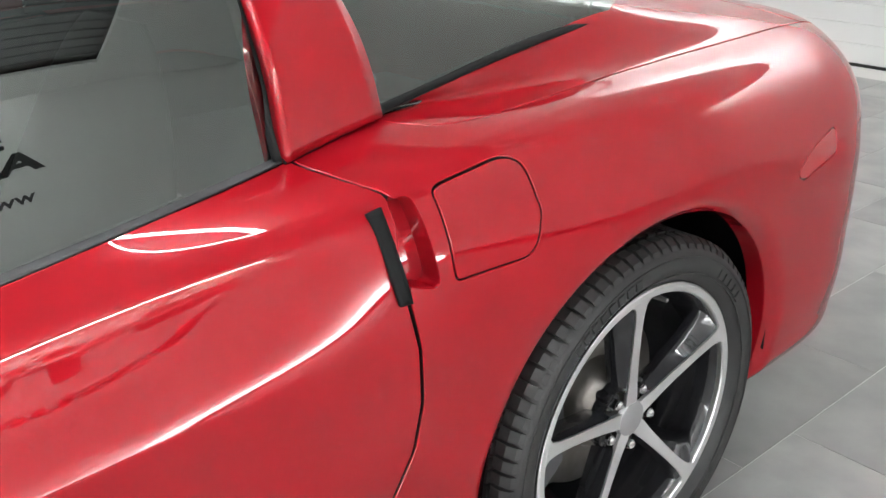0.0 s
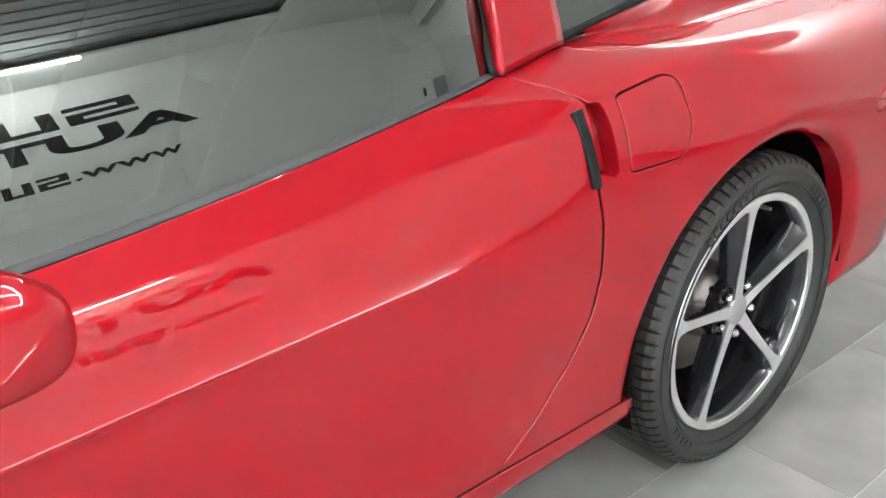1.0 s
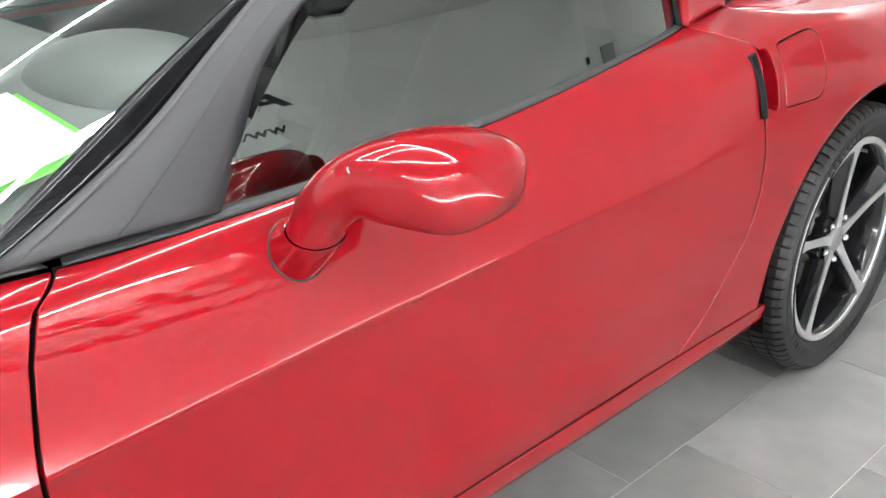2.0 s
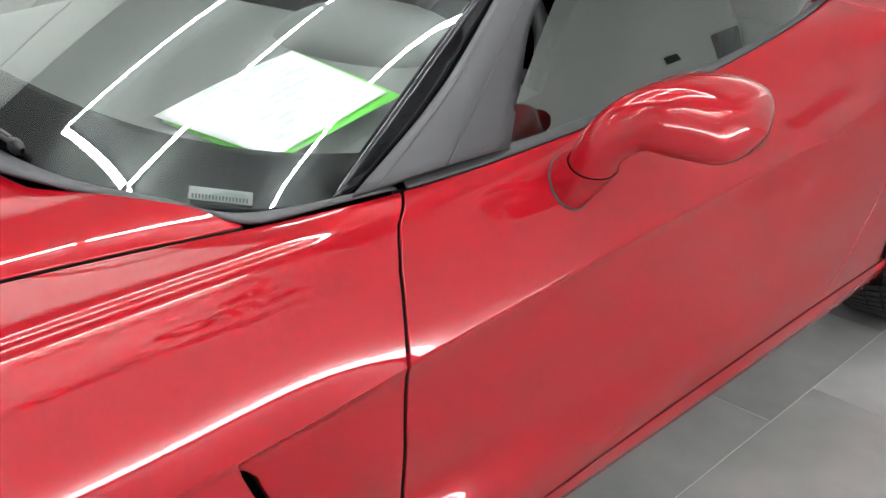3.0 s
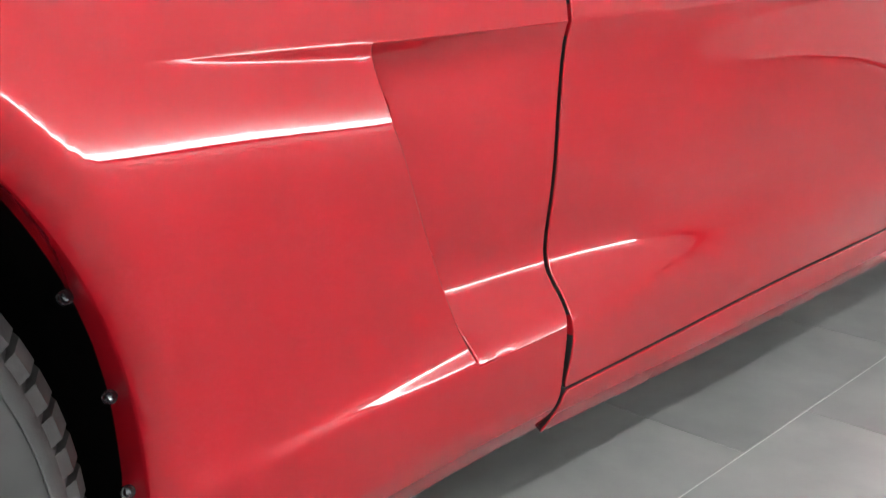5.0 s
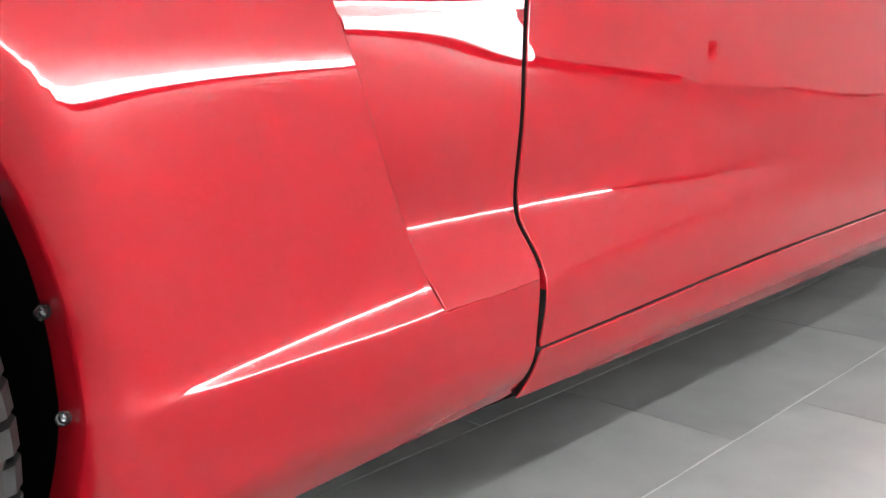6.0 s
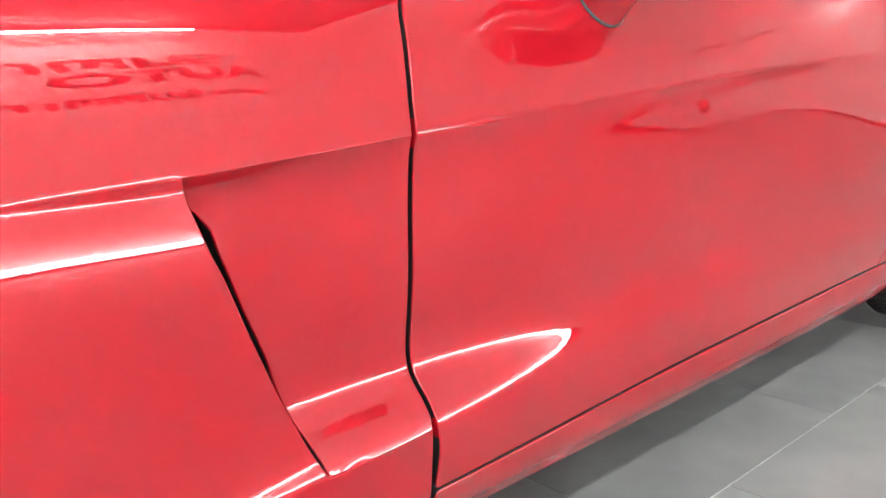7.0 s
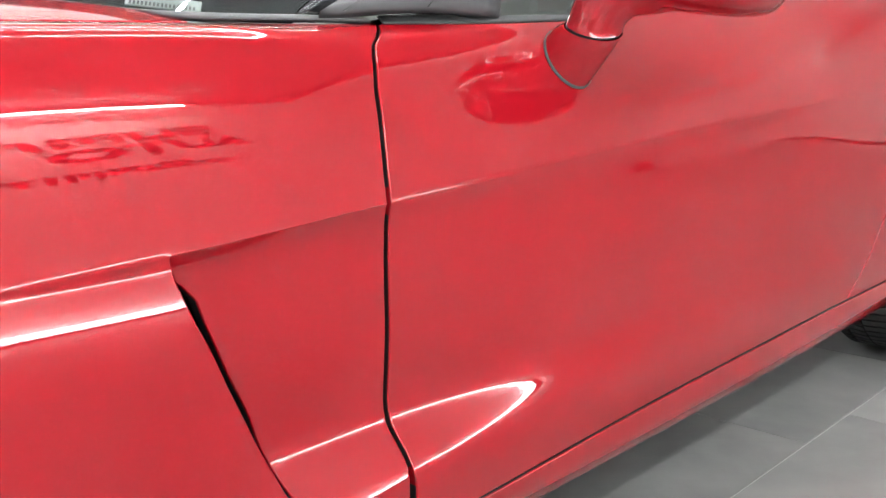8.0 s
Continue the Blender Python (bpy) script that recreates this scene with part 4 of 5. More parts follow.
def mirror_shell(k):
    """A flattened egg that tapers into a round neck: smooth field of a bent spine, drawn to its surface along rays from the spine."""
    spine = np.array([(-.2176, -.8872, .7951), (-.2125, -.896, .818), (-.190, -.915, .841), (-.155, -.940, .855), (-.125, -.968, .857), (-.102, -1.000, .852), (-.090, -1.030, .846), (-.083, -1.056, .841)])
    n, m = 110, 72
    u = np.linspace(0, 7, n)
    c = np.stack([spline(np.arange(8), spine[:, a])(u) for a in range(3)], 1)
    out = np.stack([spline(np.arange(8), b)(u) for b in np.array([(-.20, -.40, .89), (.06, -.52, .84), (.40, -.75, .52), (.36, -.92, .14), (.22, -.97, .0), (.14, -.99, -.05), (.12, -.99, -.06), (.12, -.99, -.06)]).T], 1)
    out /= np.linalg.norm(out, axis=1, keepdims=True)
    along = np.array([(1, .0, .0), (1, .1, .06), (.9, .3, -.28), (.93, .35, -.06), (.97, .22, 0), (.99, .14, 0), (.99, .12, 0), (.99, .12, 0)], float)
    side = np.stack([spline(np.arange(8), along[:, a])(u) for a in range(3)], 1)
    side -= out * (side * out).sum(1, keepdims=True)
    side /= np.linalg.norm(side, axis=1, keepdims=True)
    up = np.cross(out, side)
    up *= np.sign(up[:, 2:3] + 1e-9)
    wide = spline(np.arange(8), np.array([.0362, .0375, .050, .072, .088, .092, .084, .060]))(u)
    high = spline(np.arange(8), np.array([.0322, .0335, .039, .047, .052, .052, .046, .032]))(u)
    cap = np.sqrt(np.clip(1 - (np.clip(u - 6.0, 0, 1)) ** 2.4, 0, 1))
    a = np.linspace(0, 2 * math.pi, m, endpoint=False)
    cs, sn = np.cos(a), np.sin(a)
    power = np.interp(u, [0, 1.5, 4], [2.0, 2.3, 3.1])[:, None]
    x, z = np.sign(cs) * abs(cs) ** (2 / power), np.sign(sn) * abs(sn) ** (2 / power)
    grow = np.maximum(cap, .004)[:, None]
    v = c[:, None] + (x * wide[:, None] * grow)[..., None] * side[:, None] + (z * high[:, None] * grow)[..., None] * up[:, None]
    for step in range(60):
        v[1:-1] = v[1:-1] * .5 + (v[:-2] + v[2:]) * .25
        if step % 4 == 0:
            v[1:] = v[1:] * .5 + (np.roll(v[1:], 1, 1) + np.roll(v[1:], -1, 1)) * .25
    f = [(i * m + j, i * m + (j + 1) % m, (i + 1) * m + (j + 1) % m, (i + 1) * m + j) for i in range(n - 1) for j in range(m)]
    f.append([(n - 1) * m + j for j in range(m)])
    return v.reshape(-1, 3) * (1, k, 1), f


def mirror(flip):
    k = -1 if flip else 1
    top = new("door_mirror")
    top.parent = car
    tagged(top, "glossy red door mirror on a bent stalk")

    def add(name, path, radii, mat, label="", power=2.0, normals=None):
        v, f = tube(path, radii, 64, power, normals)
        return link_mesh(name, v * (1, k, 1), [q[::k] for q in f], mat, top, label)
    lean = [(0, -.88, .47), (0, -.86, .50), (-.20, -.40, .89)]
    add("mirror_base", [(-.220, -.838, .744), (-.219, -.850, .758), (-.218, -.8853, .7915)], [(.041, .040), (.0395, .0385), (.036, .032)], PAINT, "", 2.0, lean)
    add("base_gasket", [(-.2193, -.8496, .7571), (-.2191, -.8507, .7583), (-.2189, -.8518, .7594)], [(.0410, .0400), (.0410, .0400), (.0400, .0390)], GREYSEAL, "grey rubber gasket", 2.0, [lean[0]] * 3)
    add("neck_joint", [(-.218, -.885, .791), (-.2178, -.887, .794), (-.2175, -.889, .798)], [(.0335, .0295), (.0335, .0295), (.033, .029)], BLACK, "dark joint line", 2.0, [lean[2]] * 3)
    v, f = mirror_shell(k)
    link_mesh("mirror_shell", v, [tuple(q[::k]) for q in f], PAINT, top)
    bm = bmesh.new()
    bmesh.ops.create_circle(bm, cap_ends=True, segments=40, radius=1, matrix=Matrix.Translation((-.030, k * -.985, .857)) @ Matrix.Rotation(k * math.radians(-10), 4, "Z") @ Matrix.Rotation(math.pi / 2, 4, "Y") @ Matrix.Diagonal((.030, .040, 1, 1)))
    part("mirror_glass", bm, CHROME, top, "mirror glass")


mirror(False), mirror(True)


# ---- car: trim, cowl, cabin ----
COWL_LOW = [(-.492, -.802, .8008), (-.60, -.792, .8016), (-.682, -.779, .8025), (-.713, -.722, .808), (-.773, -.652, .821), (-.834, -.590, .842), (-.869, -.509, .857), (-.875, -.33, .874), (-.879, 0, .882)]
COWL_TOP = [(-.50, -.795, .8058), (-.58, -.788, .806), (-.684, -.760, .8085), (-.728, -.690, .817), (-.788, -.615, .832), (-.826, -.53, .850), (-.838, -.45, .860), (-.845, -.30, .872), (-.849, 0, .881)]
for flip in (lambda p: p, both):
    patch("cowl_trim", flip(COWL_LOW), flip(COWL_TOP), 60, 5, TRIM, car, (0, 0, .003), "grey satin cowl trim strip", .004)
    edge = [(x, float(seam_y(x)) + .003, float(L_BODY[15][1](x)) + .001) for x in np.linspace(-.478, .775, 14)]
    inner = [(x, y + .004, z + .004) for x, y, z in [(-.475, -.797, .803)] + [(float(x), float(np.interp(x, [b[0] for b in BELT], [b[1] for b in BELT])), float(np.interp(x, [b[0] for b in BELT], [b[2] for b in BELT]))) for x in np.linspace(-.37, .775, 13)]]
    patch("belt_seal", flip(edge), flip(inner), 60, 5, GREYSEAL, car, (0, 0, .001), "dark grey rubber window seal", .002)
    patch("pillar_seal", flip([(.762, -.720, .889), (.765, -.668, 1.0), (.77, -.622, 1.085)]), flip([(.782, -.728, .889), (.785, -.676, 1.0), (.79, -.626, 1.088)]), 20, 3, SEAL_AND_GAP_SHADE, car, (0, 0, 0), "black rubber pillar seal", .006)
    patch("roof_seal", flip([(.772, -.733, .8885), (.85, -.718, .8985), (.943, -.702, .9125)]), flip([(.772, -.722, .893), (.85, -.708, .902), (.943, -.694, .915)]), 20, 3, SEAL_AND_GAP_SHADE, car, (0, 0, .001), "black rubber seal", .004)
    patch("hatch_seal", flip([(.935, -.706, .914), (1.1, -.682, .937), (1.34, -.645, .960), (1.55, -.60, .966)]), flip([(.945, -.690, .922), (1.1, -.666, .945), (1.34, -.628, .967), (1.55, -.585, .970)]), 30, 3, SEAL_AND_GAP_SHADE, car, (0, 0, .002), "black glass seal", .004)
    patch("door_inner", flip([(-.48, -.78, .79), (.1, -.77, .80), (.77, -.70, .87)]), flip([(-.48, -.76, .30), (.1, -.76, .30), (.77, -.70, .30)]), 10, 6, LEATHER, car, (0, 0, 0), "black door lining")

# printed black border inside the windshield
ws_lo, ws_hi = np.array(WS_BASE), np.array(WS_TOP)
WS_REACH = np.linalg.norm(ws_hi - ws_lo, axis=1).max()


def on_windshield(u, w, lift=0.0):
    a = np.array([spline(np.linspace(0, 1, len(ws_lo)), ws_lo[:, k])(u) for k in range(3)])
    b = np.array([spline(np.linspace(0, 1, len(ws_hi)), ws_hi[:, k])(u) for k in range(3)])
    p = a * (1 - w) + b * w + np.array((-.02, 0, .03)) * math.sin(w * math.pi) * np.linalg.norm(b - a) * eased(u, WS_EASE) / WS_REACH
    return p + np.array((.006, 0, -.010)) * lift


def border(u0, u1, w0, w1, n, m):
    v = [on_windshield(u, w, .5) for u in np.linspace(u0, u1, n) for w in np.linspace(w0, w1, m)]
    return np.array(v), grid_tris(n, m)


for u0, u1, w0, w1, n, m in ((0, 1, 0, .11, 90, 6), (0, .005, .11, 1, 4, 30), (.995, 1, .11, 1, 4, 30), (.005, .995, .93, 1, 40, 4)):
    v, t = border(u0, u1, w0, w1, n, m)
    link_mesh("windshield_border", v, t, FRIT, car, "black printed glass border")

# bonded glass edge down to the pillar covers
for u, k in ((1, 1), (0, -1)):
    rim_in = [tuple(on_windshield(u, w, .1)) for w in (0, .2, .4, .6, .8, 1)]
    rim_out = [(x, y * k, z) for x, y, z in ((-.555, -.790, .800), (-.40, -.752, .866), (-.26, -.703, .94), (-.10, -.645, 1.03), (.02, -.605, 1.09), (.16, -.565, 1.15))]
    patch("glass_edge", rim_in[::k], rim_out[::k], 30, 4, FRIT, car, (0, 0, 0), "black glass edge strip", .002)

# wiper: rubber blade on the glass, ribbed holder on top, thin bent arm from the cowl
def rod(name, path, half, mat, parent, label="", power=3.0):
    v, f = tube(path, half, 12, power)
    return link_mesh(name, v, f, mat, parent, label)


wiper = empty("wiper", "slim black windshield wiper with a bent grey arm", "")
wiper.parent = car
BLADE = [(-.818, -.523, .859), (-.828, -.420, .8765), (-.828, -.317, .888), (-.826, -.20, .896), (-.822, .02, .902)]
rod("rubber_blade", BLADE, [(.0022, .007)] * 5, DARK, wiper, "black rubber blade")
rod("blade_holder", [(x - .004, y, z + .008) for x, y, z in BLADE], [(.0045, .003), (.0055, .0045), (.0065, .006), (.006, .005), (.004, .003)], BLACK, wiper)
rod("holder_strip", [(x - .004, y + .006, z + .0135) for x, y, z in BLADE[:3]], [(.0022, .0012), (.0026, .0014), (.0028, .0016)], TRIM, wiper, "grey top strip")
rod("end_cap", [(-.817, -.531, .857), (-.818, -.523, .860), (-.821, -.512, .863)], [(.003, .005), (.006, .009), (.006, .008)], BLACK, wiper)
rod("arm_hook", [(-.869, -.405, .874), (-.852, -.372, .889), (-.836, -.340, .908), (-.829, -.328, .908), (-.826, -.320, .898)], [(.004, .002), (.0045, .002), (.0045, .002), (.0045, .002), (.004, .002)], TRIM, wiper, "thin bent grey arm")
rod("arm", [(-.836, -.336, .906), (-.850, -.22, .909), (-.868, -.06, .903), (-.874, .05, .894)], [(.004, .003), (.006, .004), (.009, .006), (.011, .008)], BLACK, wiper)
bm = bmesh.new()
box(bm, (-.871, -.425, .868), (-.855, -.395, .878), .003)
part("washer_nozzle", bm, BLACK, wiper, "small black washer nozzle")

# dashboard, steering wheel, seats, tub
patch("dashboard", [(-.64, -.73, .784), (-.79, -.45, .818), (-.83, 0, .84), (-.79, .45, .818), (-.64, .73, .784)],
      [(-.12, -.71, .838), (-.16, -.42, .893), (-.16, 0, .90), (-.16, .42, .893), (-.12, .71, .838)], 40, 16, DASH, car, (0, 0, .0), "dark grained dashboard top")
bm = bmesh.new()
bmesh.ops.create_uvsphere(bm, u_segments=32, v_segments=16, radius=1, matrix=Matrix.Translation((-.17, -.37, .868)) @ Matrix.Diagonal((.15, .19, .075, 1)))
part("instrument_hood", bm, DASH, car, "rounded grey instrument hood", True)
patch("dash_face", [(-.12, -.71, .838), (-.16, -.42, .893), (-.16, 0, .90), (-.16, .42, .893), (-.12, .71, .838)], [(-.2, -.70, .40), (-.2, -.42, .40), (-.2, 0, .40), (-.2, .42, .40), (-.2, .70, .40)], 24, 6, LEATHER, car)
bm = lathe([(.180 + .015 * math.cos(a), .015 * math.sin(a)) for a in np.linspace(0, 2 * math.pi, 13)], 48)
for ang in (0, 180, 270):
    made = bmesh.ops.create_cube(bm, size=1, matrix=Matrix.Rotation(math.radians(ang), 4, "Y") @ Matrix.Translation((.09, 0, 0)) @ Matrix.Diagonal((.18, .012, .035, 1)))
bmesh.ops.create_uvsphere(bm, u_segments=16, v_segments=8, radius=.06, matrix=Matrix.Diagonal((1, .4, 1, 1)))
bm.transform(Matrix.Translation((.06, -.37, .80)) @ Matrix.Rotation(math.radians(24), 4, "Y") @ Matrix.Rotation(math.pi / 2, 4, "Z"))
part("steering_wheel", bm, LEATHER, car, "black leather steering wheel", True)
for sgn in (-1, 1):
    v, f = tube([(.42, sgn * .37, .32), (.50, sgn * .37, .45), (.58, sgn * .37, .62), (.66, sgn * .37, .80), (.71, sgn * .37, .96), (.73, sgn * .37, 1.03)], [(.22, .06), (.24, .075), (.23, .075), (.21, .065), (.12, .05), (.06, .03)], 24, 3.0)
    seat = link_mesh("seat_back", v, f, LEATHER, car, "black leather bucket seat back")
    v, f = tube([(-.05, sgn * .37, .36), (.15, sgn * .37, .38), (.35, sgn * .37, .35), (.5, sgn * .37, .33)], [(.20, .05), (.23, .07), (.23, .07), (.2, .06)], 24, 3.0)
    link_mesh("seat_cushion", v, f, LEATHER, seat)
bm = bmesh.new()
box(bm, (-1.0, -.78, .17), (1.0, .78, .20))
box(bm, (-.95, -.70, .20), (-.9, .70, .78))
box(bm, (.95, -.70, .20), (1.0, .70, .62))
box(bm, (1.0, -.60, .58), (1.95, .60, .62))
box(bm, (-.2, -.12, .2), (.9, .12, .52), .03)
part("cabin_tub", bm, DARK, car, "dark cabin floor and bulkheads")

# sheet of paper on the dashboard, on a green folder
def sheet(name, corners, thick, mat, label):
    top = tagged(new(name), label, "paper")
    p = [Vector(c) for c in corners]
    n, verts = 10, []
    for i in range(n + 1):
        for j in range(n + 1):
            u, w = i / n, j / n
            q = p[0] * (1 - u) * (1 - w) + p[1] * u * (1 - w) + p[2] * u * w + p[3] * (1 - u) * w
            verts.append(q + Vector((0, 0, .006 * math.sin(u * 3.0) * math.sin(w * 2.5))))
    v = np.array(verts)
    t = grid_tris(n + 1, n + 1)
    ob = link_mesh("sheet", v, t, mat, top)
    mod = ob.modifiers.new("thickness", "SOLIDIFY")
    mod.thickness = thick
    return top, v


folder, _ = sheet("green_folder", [(-.588, -.683, .826), (-.338, -.640, .860), (-.362, -.432, .893), (-.605, -.458, .838)], .001, GREENPAPER, "bright green card lying on the car dashboard")
paper, pv = sheet("paper_sheet", [(-.580, -.680, .832), (-.355, -.630, .866), (-.378, -.444, .899), (-.612, -.450, .845)], .0006, PAPER, "white printed sheet lying on the car dashboard")
INK = material("faded_print", (.60, .72, .70), .6)
bm = bmesh.new()
o, e1, e2 = Vector((-.580, -.680, .8342)), Vector((.228, .045, .035)), Vector((-.030, .216, .022))
random.seed(4)
for i in range(11):
    w0 = .08 + i * .078
    u = .10
    while u < .86:
        l = random.uniform(.05, .16)
        a, b = o + e1 * u + e2 * w0, o + e1 * min(u + l, .9) + e2 * (w0 + random.choice((.018, .03)))
        du, dw = e1 * min(l, .9 - u), e2 * random.choice((.015, .022, .034))
        lift = Vector((0, 0, .0045 + .006 * math.sin(u * 3.0) * math.sin(w0 * 2.5)))
        bm.faces.new([bm.verts.new(a + lift), bm.verts.new(a + du + lift), bm.verts.new(a + du + dw + lift), bm.verts.new(a + dw + lift)])
        u += l + .02
part("print_bars", bm, INK, paper, "rows of faded plain bars in place of print")
strip = empty("number_strip", "pale strip of plain bars on the car dashboard edge", "strip", "", (-.711, -.704, .8185))
along, across = Vector((.052, -.046, -.0095)), Vector((.0075, .0085, .0105))
bm = bmesh.new()
low = [bm.verts.new(along * u + across * w) for u, w in ((0, 0), (1, 0), (1, 1), (0, 1))]
bm.faces.new(low)
bmesh.ops.extrude_face_region(bm, geom=bm.faces[:])
bmesh.ops.translate(bm, vec=(0, 0, .0012), verts=[v for v in bm.verts if v not in low])
part("plate", bm, material("pale_strip", (.15, .17, .165), .5), strip)
bm = bmesh.new()
for i in range(17):
    u = .05 + i * .053
    bm.faces.new([bm.verts.new(along * (u + k) + across * w + Vector((0, 0, .0016))) for k, w in ((0, .05), (.03, .05), (.03, .4), (0, .4))])
part("bars", bm, BLACK, strip, "row of small dark bars")


# black rubber pull along the rear edge of each door
for flip in (lambda p: p, both):
    patch("door_pull", flip([(.804, -.8520, .848), (.810, -.8680, .81), (.817, -.8790, .77), (.826, -.8840, .731)]), flip([(.826, -.851, .851), (.830, -.8690, .81), (.837, -.8800, .77), (.845, -.8850, .730)]),
          16, 4, SEAL_AND_GAP_SHADE, car, (0, 0, 0), "black rubber door pull", .007)


# ---- room ----
X0, X1, Y0, Y1, ZC = -6.0, 5.94, -3.6, 2.4, 3.12


def slab(name, lo, hi, mat, label, kind="structure"):
    bm = bmesh.new()
    box(bm, lo, hi)
    ob = part(name, bm, mat, None)
    return tagged(ob, label, name.split("_")[0], kind=kind)


floor = slab("floor", (X0, Y0, -.12), (X1, Y1, -.0015), GROUT, "grey porcelain tile floor with thin pale joints")
slab("wall_west", (X0 - .15, Y0, 0), (X0, Y1, ZC), WALLPAINT, "white painted showroom wall")
slab("wall_south", (X0 - .15, Y0 - .15, 0), (X1 + .15, Y0, ZC), WALLPAINT, "white painted wall with a black sign")
east = slab("wall_east", (X1 + .02, Y0, 0), (X1 + .15, Y1, ZC), GROUT, "white ribbed sectional door wall")
north = slab("wall_north", (X0 - .15, Y1 + .02, 0), (X1 + .15, Y1 + .15, ZC), BLACK, "white panelled wall with dark joints")


def shared(name, lo, hi, bevel, mat):
    bm = bmesh.new()
    box(bm, lo, hi, bevel)
    me = bpy.data.meshes.new(name)
    bm.to_mesh(me)
    bm.free()
    me.materials.append(mat)
    return me


board = shared("panel", (0, Y0, 0), (.02, Y1, .1165), .002, WALLPAINT)
for i in range(26):
    ob = new("panel", board)
    ob.parent, ob.location = east, (X1, 0, .018 + i * .119)
bm = bmesh.new()
box(bm, (X1 - .012, Y0, 0), (X1 + .02, Y1, .018))
part("bottom_seal", bm, BLACK, east, "black rubber strip at the floor")
big = shared("panel", (X0, 0, 0), (X1, .02, .60), .004, WALLPAINT)
for i in range(5):
    ob = new("panel", big)
    ob.parent, ob.location = north, (0, Y1, .02 + i * .62)

# corrugated ceiling
bm = bmesh.new()
ys = []
y = Y0 - .15
while y < Y1 + .15:
    ys += [(y, ZC), (y + .08, ZC), (y + .088, ZC + .012), (y + .112, ZC + .012)]
    y += .12
rows = [[bm.verts.new((x, a, b)) for a, b in ys] for x in (X0 - .15, X1 + .15)]
for i in range(len(ys) - 1):
    bm.faces.new((rows[0][i], rows[0][i + 1], rows[1][i + 1], rows[1][i]))
lifted = bmesh.ops.extrude_face_region(bm, geom=bm.faces[:])
bmesh.ops.translate(bm, vec=(0, 0, .02), verts=[g for g in lifted["geom"] if isinstance(g, bmesh.types.BMVert)])
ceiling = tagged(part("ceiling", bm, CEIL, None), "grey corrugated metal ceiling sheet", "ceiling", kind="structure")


def tube_light(x0, y0, x1, y1, z, glow=TUBE, low=False):
    along = Vector((x1 - x0, y1 - y0, 0))
    if low:
        lamp = empty("floor_tube_light", "bright white LED tube in a dark channel along the wall foot", "floor light", "wall foot tube lights", (x0, y0, z))
    else:
        lamp = empty("tube_light", "slim white LED tube under the ceiling", "ceiling light", "ceiling tube lights", (x0, y0, z))
    length = along.length
    m = Matrix.Rotation(math.atan2(along.y, along.x), 4, "Z")
    bm = bmesh.new()
    bmesh.ops.create_cone(bm, cap_ends=True, segments=12, radius1=.050 if low else .018, radius2=.050 if low else .018, depth=length - .03, matrix=m @ Matrix.Translation((length / 2, 0, 0)) @ Matrix.Rotation(math.pi / 2, 4, "Y"))
    part("tube", bm, glow, lamp, "glowing white tube")
    bm = bmesh.new()
    if low:
        box(bm, (.005, -.03, -.092), (length - .005, .03, -.052), .003)
    else:
        box(bm, (.01, -.011, .018), (length - .01, .011, .05), .003)
    bm.transform(m)
    part("housing", bm, BLACK if low else WALLPAINT, lamp, "black channel" if low else "white housing")
    for k in (.012, length - .012):
        bm = bmesh.new()
        bmesh.ops.create_cone(bm, cap_ends=True, segments=12, radius1=.021, radius2=.021, depth=.012, matrix=m @ Matrix.Translation((k, 0, 0)) @ Matrix.Rotation(math.pi / 2, 4, "Y"))
        part("end_cap", bm, WALLPAINT, lamp)
    return lamp


ZT = 3.03
RING_X0, RING_X1 = -1.15, 1.25
for y in (-1.20, -.05, .90):
    tube_light(RING_X0, y, .05, y, ZT), tube_light(.05, y, RING_X1, y, ZT)
for x in (RING_X0, RING_X1):
    tube_light(x, -1.20, x, -.05, ZT), tube_light(x, -.05, x, .90, ZT)
for x0 in (-4.7, -3.5, -2.3, -1.1, 0.1):
    tube_light(x0, -3.2, x0 + 1.2, -3.2, ZT - .04, TUBE_MEDIUM)
# bright tubes in a dark channel along the foot of the sign wall
for x0 in (-4.6, -2.2, .2):
    tube_light(x0, Y0 + .10, x0 + 2.39, Y0 + .10, .092, TUBE_STRONG, True)
# fill tubes, added to brighten the sectional door; no lamps are known there
for y0 in (-2.4, -1.2, 0.0, 1.2):
    tube_light(5.72, y0, 5.72, y0 + 1.18, 2.95, FILL_TUBE_EAST)
slab("ceiling_bulkhead", (X0, Y0, 3.02), (2.445, -3.22, 3.06), WALLPAINT, "smooth white ceiling strip along the sign wall")
soffit = slab("ceiling_soffit", (2.45, Y0, 3.02), (X1, Y1, 3.06), WALLPAINT, "smooth white ceiling section beside the corrugated deck")
# added board that keeps the fill tubes out of the paint's reflections
slab("trim_header", (5.40, Y0, 2.74), (5.44, Y1, 3.02), WALLPAINT, "white header board before the sectional door")
for x0 in (-5.0, -3.8):
    for y in (-.6, 1.2):
        tube_light(x0, y, x0 + 1.2, y, ZT)

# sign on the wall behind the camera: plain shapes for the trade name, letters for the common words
sign = empty("wall_sign", "black cut-vinyl sign of wide shapes on the white wall", "sign", "", (0, Y0, 0))


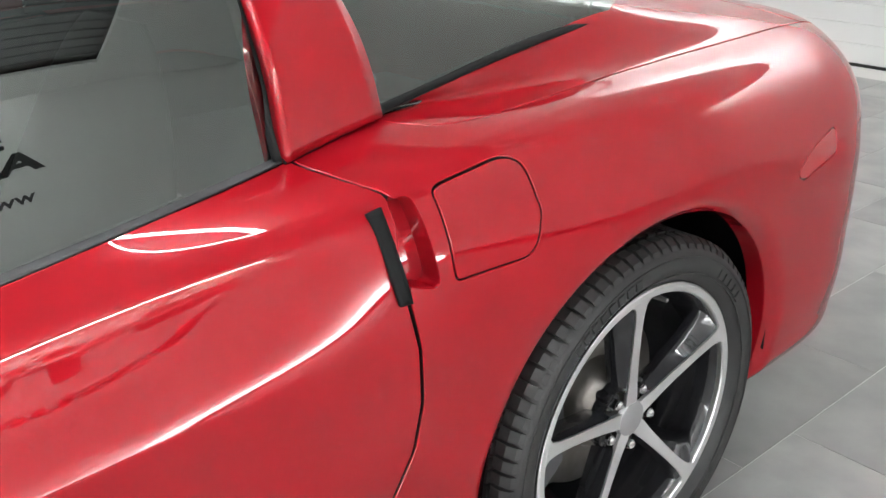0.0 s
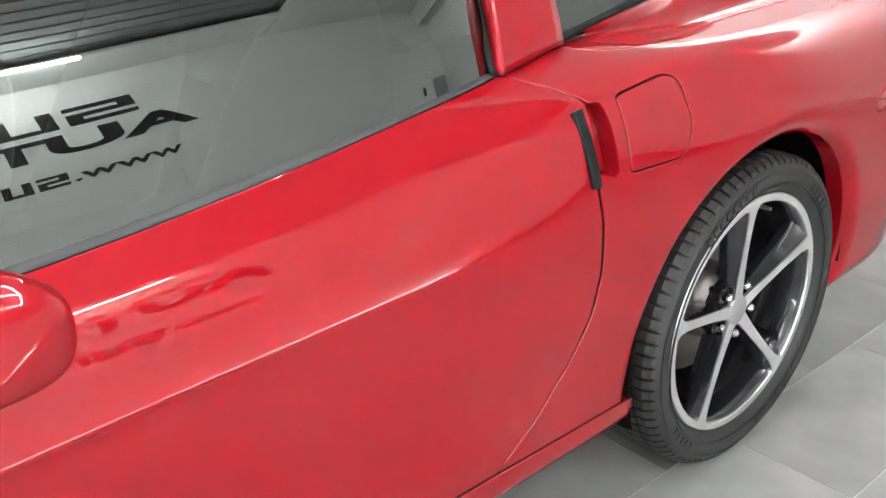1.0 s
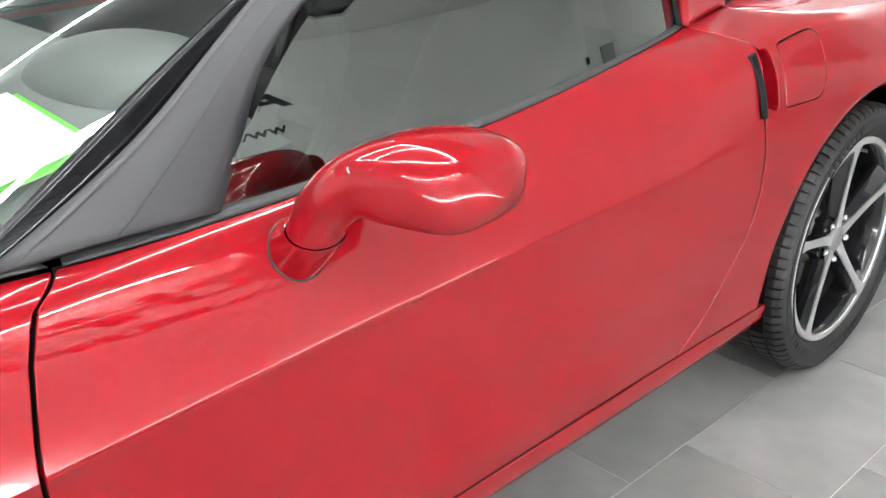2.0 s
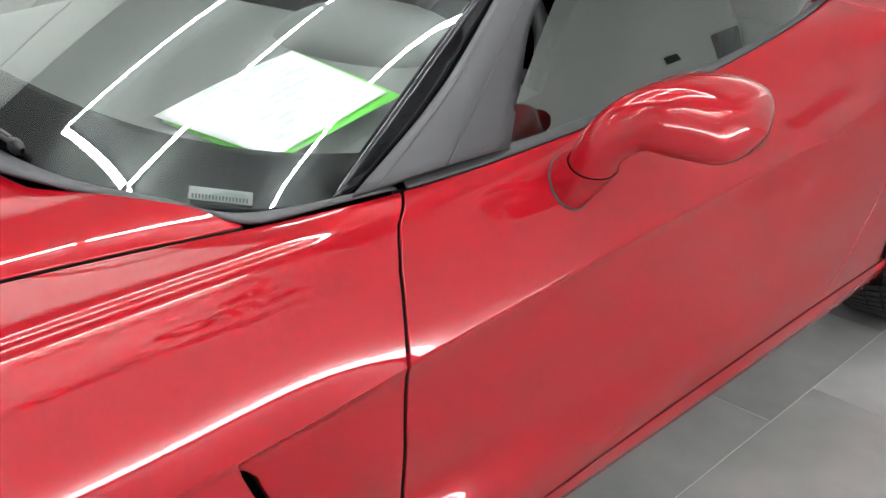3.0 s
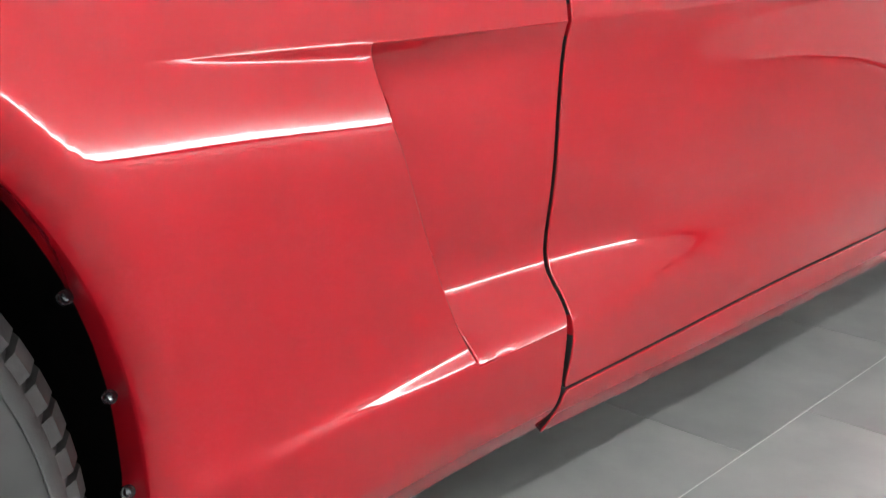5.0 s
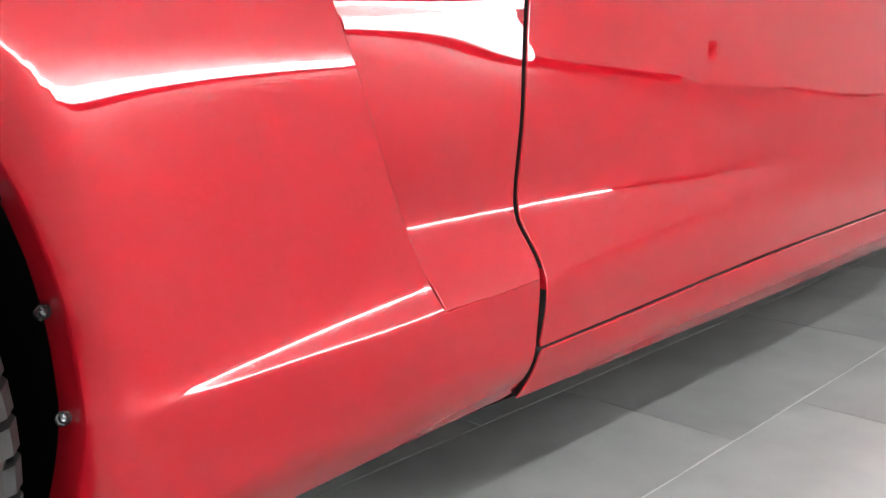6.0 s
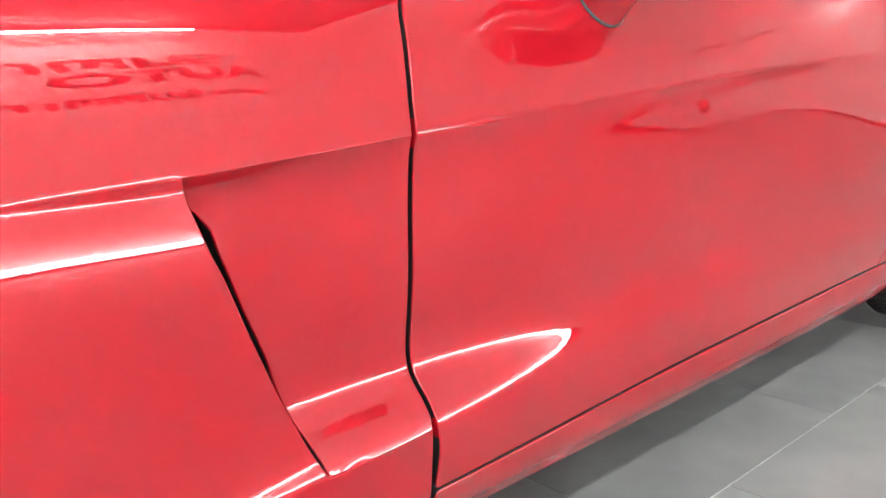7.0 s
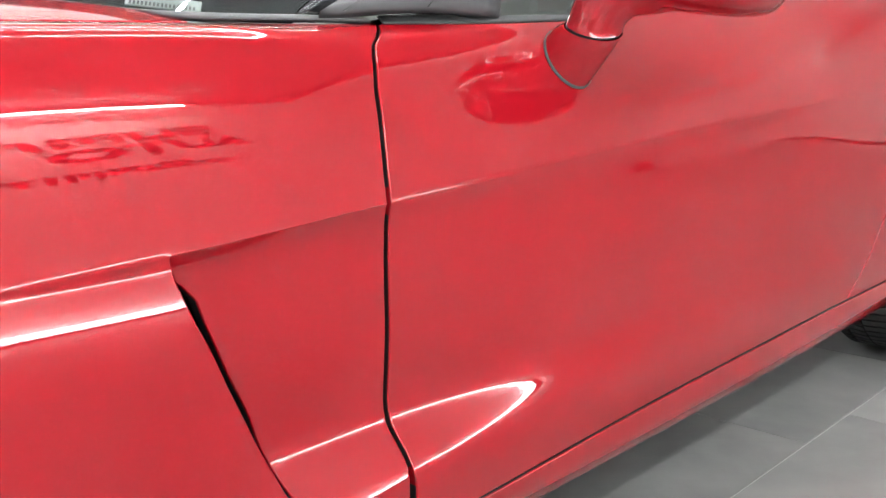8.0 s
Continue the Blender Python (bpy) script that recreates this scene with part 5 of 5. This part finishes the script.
def sign_mark(x, z, w, h, kind):
    """One letter-sized mark of two or three rounded strokes, from x towards -x."""
    s = h * .22
    bm = bmesh.new()
    strokes = {"fold": [(0, w, 0, s), (0, w, h / 2 - s / 2, h / 2 + s / 2), (0, w, h - s, h), (0, s * 1.3, h / 2, h), (w - s * 1.3, w, 0, h / 2)],
               "cup": [(0, s * 1.4, 0, h), (w - s * 1.4, w, 0, h), (0, w, 0, s)],
               "rake": [(0, s * 1.3, 0, h), (w - s * 1.3, w, 0, h), (w / 2 - s * .65, w / 2 + s * .65, .25 * h, h), (0, w, h - s, h)],
               "post": [(w / 2 - s * .7, w / 2 + s * .7, 0, h)], "cross": [(w / 2 - s * .7, w / 2 + s * .7, 0, h), (0, w, h - s, h)],
               "peak": [(0, w, h * .25, h * .25 + s), (w * .3, w * .7, h - s, h), (.05 * w, .3 * w, 0, h * .8), (.7 * w, .95 * w, 0, h * .8)],
               "ring": [(0, s * 1.3, 0, h), (w - s * 1.3, w, 0, h), (0, w, 0, s), (0, w, h - s, h)]}[kind]
    for k, (a, b, c, d) in enumerate(strokes):
        box(bm, (x - b, .001, z + c), (x - a, .003 + .0002 * k, z + d))
    part("sign_mark", bm, SIGN, sign)


def sign_row(x, z, h, marks, pitch):
    for kind in marks:
        w = pitch * (1.2 if kind == "rake" else .45 if kind == "post" else 1)
        sign_mark(x, z, w * .86, h, kind)
        x -= w
    return x


NAME = ("fold", "cup", "rake", "rake", "post", "cross")
sign_row(1.52, 2.44, .225, NAME, .315)
at = sign_row(1.14, 1.81, .135, NAME, .155)
at = sign_row(at - .02, 1.81, .135, ("peak", "cup", "cross", "ring"), .155)


def sign_text(words, x, z, height, wide, bold):
    """Letters that read from x towards -x on the south wall."""
    cu = bpy.data.curves.new("sign_text", "FONT")
    cu.body, cu.size, cu.extrude, cu.offset = words, height * 1.38, .0015, bold
    ob = new("sign_text", cu)
    cu.materials.append(SIGN)
    ob.parent = sign
    ob.matrix_basis = Matrix.Translation((x, .003, z)) @ Matrix.Rotation(math.pi, 4, "Z") @ Matrix.Rotation(math.pi / 2, 4, "X") @ Matrix.Diagonal((wide, 1, 1, 1))


sign_text("AUTO", 1.72, 2.15, .225, 1.43, .012)
sign_text("www.", 1.60, 1.82, .13, 1.05, .003)
sign_text(".com", at + .01, 1.82, .13, 1.15, .003)

# fittings on the sign wall
def fitting(name, x, z, w, h, deep, mat, label, category):
    """A small box on the sign wall with a bevelled cover and a recessed middle."""
    top = empty(name, label, category, "", (x, Y0, z))
    bm = bmesh.new()
    box(bm, (-w / 2, 0, -h / 2), (w / 2, deep, h / 2), min(w, h, deep) * .2)
    part("housing", bm, mat, top)
    bm = bmesh.new()
    box(bm, (-w * .36, deep, -h * .36), (w * .36, deep + .004, h * .36), .001)
    part("cover", bm, mat, top)


fitting("wall_switch", 4.75, 1.52, .08, .13, .03, BLACK, "small black switch on the white wall", "switch")
fitting("wall_socket", 4.85, .27, .08, .12, .03, BLACK, "small black socket low on the white wall", "socket")
fitting("wall_cabinet", 5.50, 1.42, .56, .52, .07, material("grey_cabinet_paint", (.30, .305, .31), .45, bump=(120, .05, .001)), "flat grey metal cabinet on the white wall", "cabinet")
slab("trim_channel", (2.6, Y0, 0), (4.35, Y0 + .05, .06), BLACK, "black channel along the foot of the white wall")

# floor tiles
TILE_L, TILE_W = 0.61, 0.305
tile = shared("floor_tile", (-TILE_L / 2 + .0012, -TILE_W / 2 + .0012, -.010), (TILE_L / 2 - .0012, TILE_W / 2 - .0012, 0), .0008, TILE)
spare = bmesh.new()
for j in range(-10, 11):
    for i in range(-11, 10):
        # a joint runs at y = -0.838; each row is shifted by a third of a tile
        x = .372 + TILE_L * (i + .5) + (1 - j % 3) * TILE_L / 3
        y = -.838 + TILE_W * (j + .5)
        if x - .3 < X0 or x + .3 > X1 or y + .15 < Y0 or y - .15 > Y1:
            continue
        if -1.6 < x and y < 2.2:
            ob = new("floor_tile", tile)
            ob.location, ob.parent = (x, y, 0), floor
        else:
            box(spare, (x - TILE_L / 2 + .0012, y - TILE_W / 2 + .0012, -.010), (x + TILE_L / 2 - .0012, y + TILE_W / 2 - .0012, 0))
tagged(part("floor_tile_rest", spare, TILE, floor), "grey porcelain floor tiles", kind="stuff")
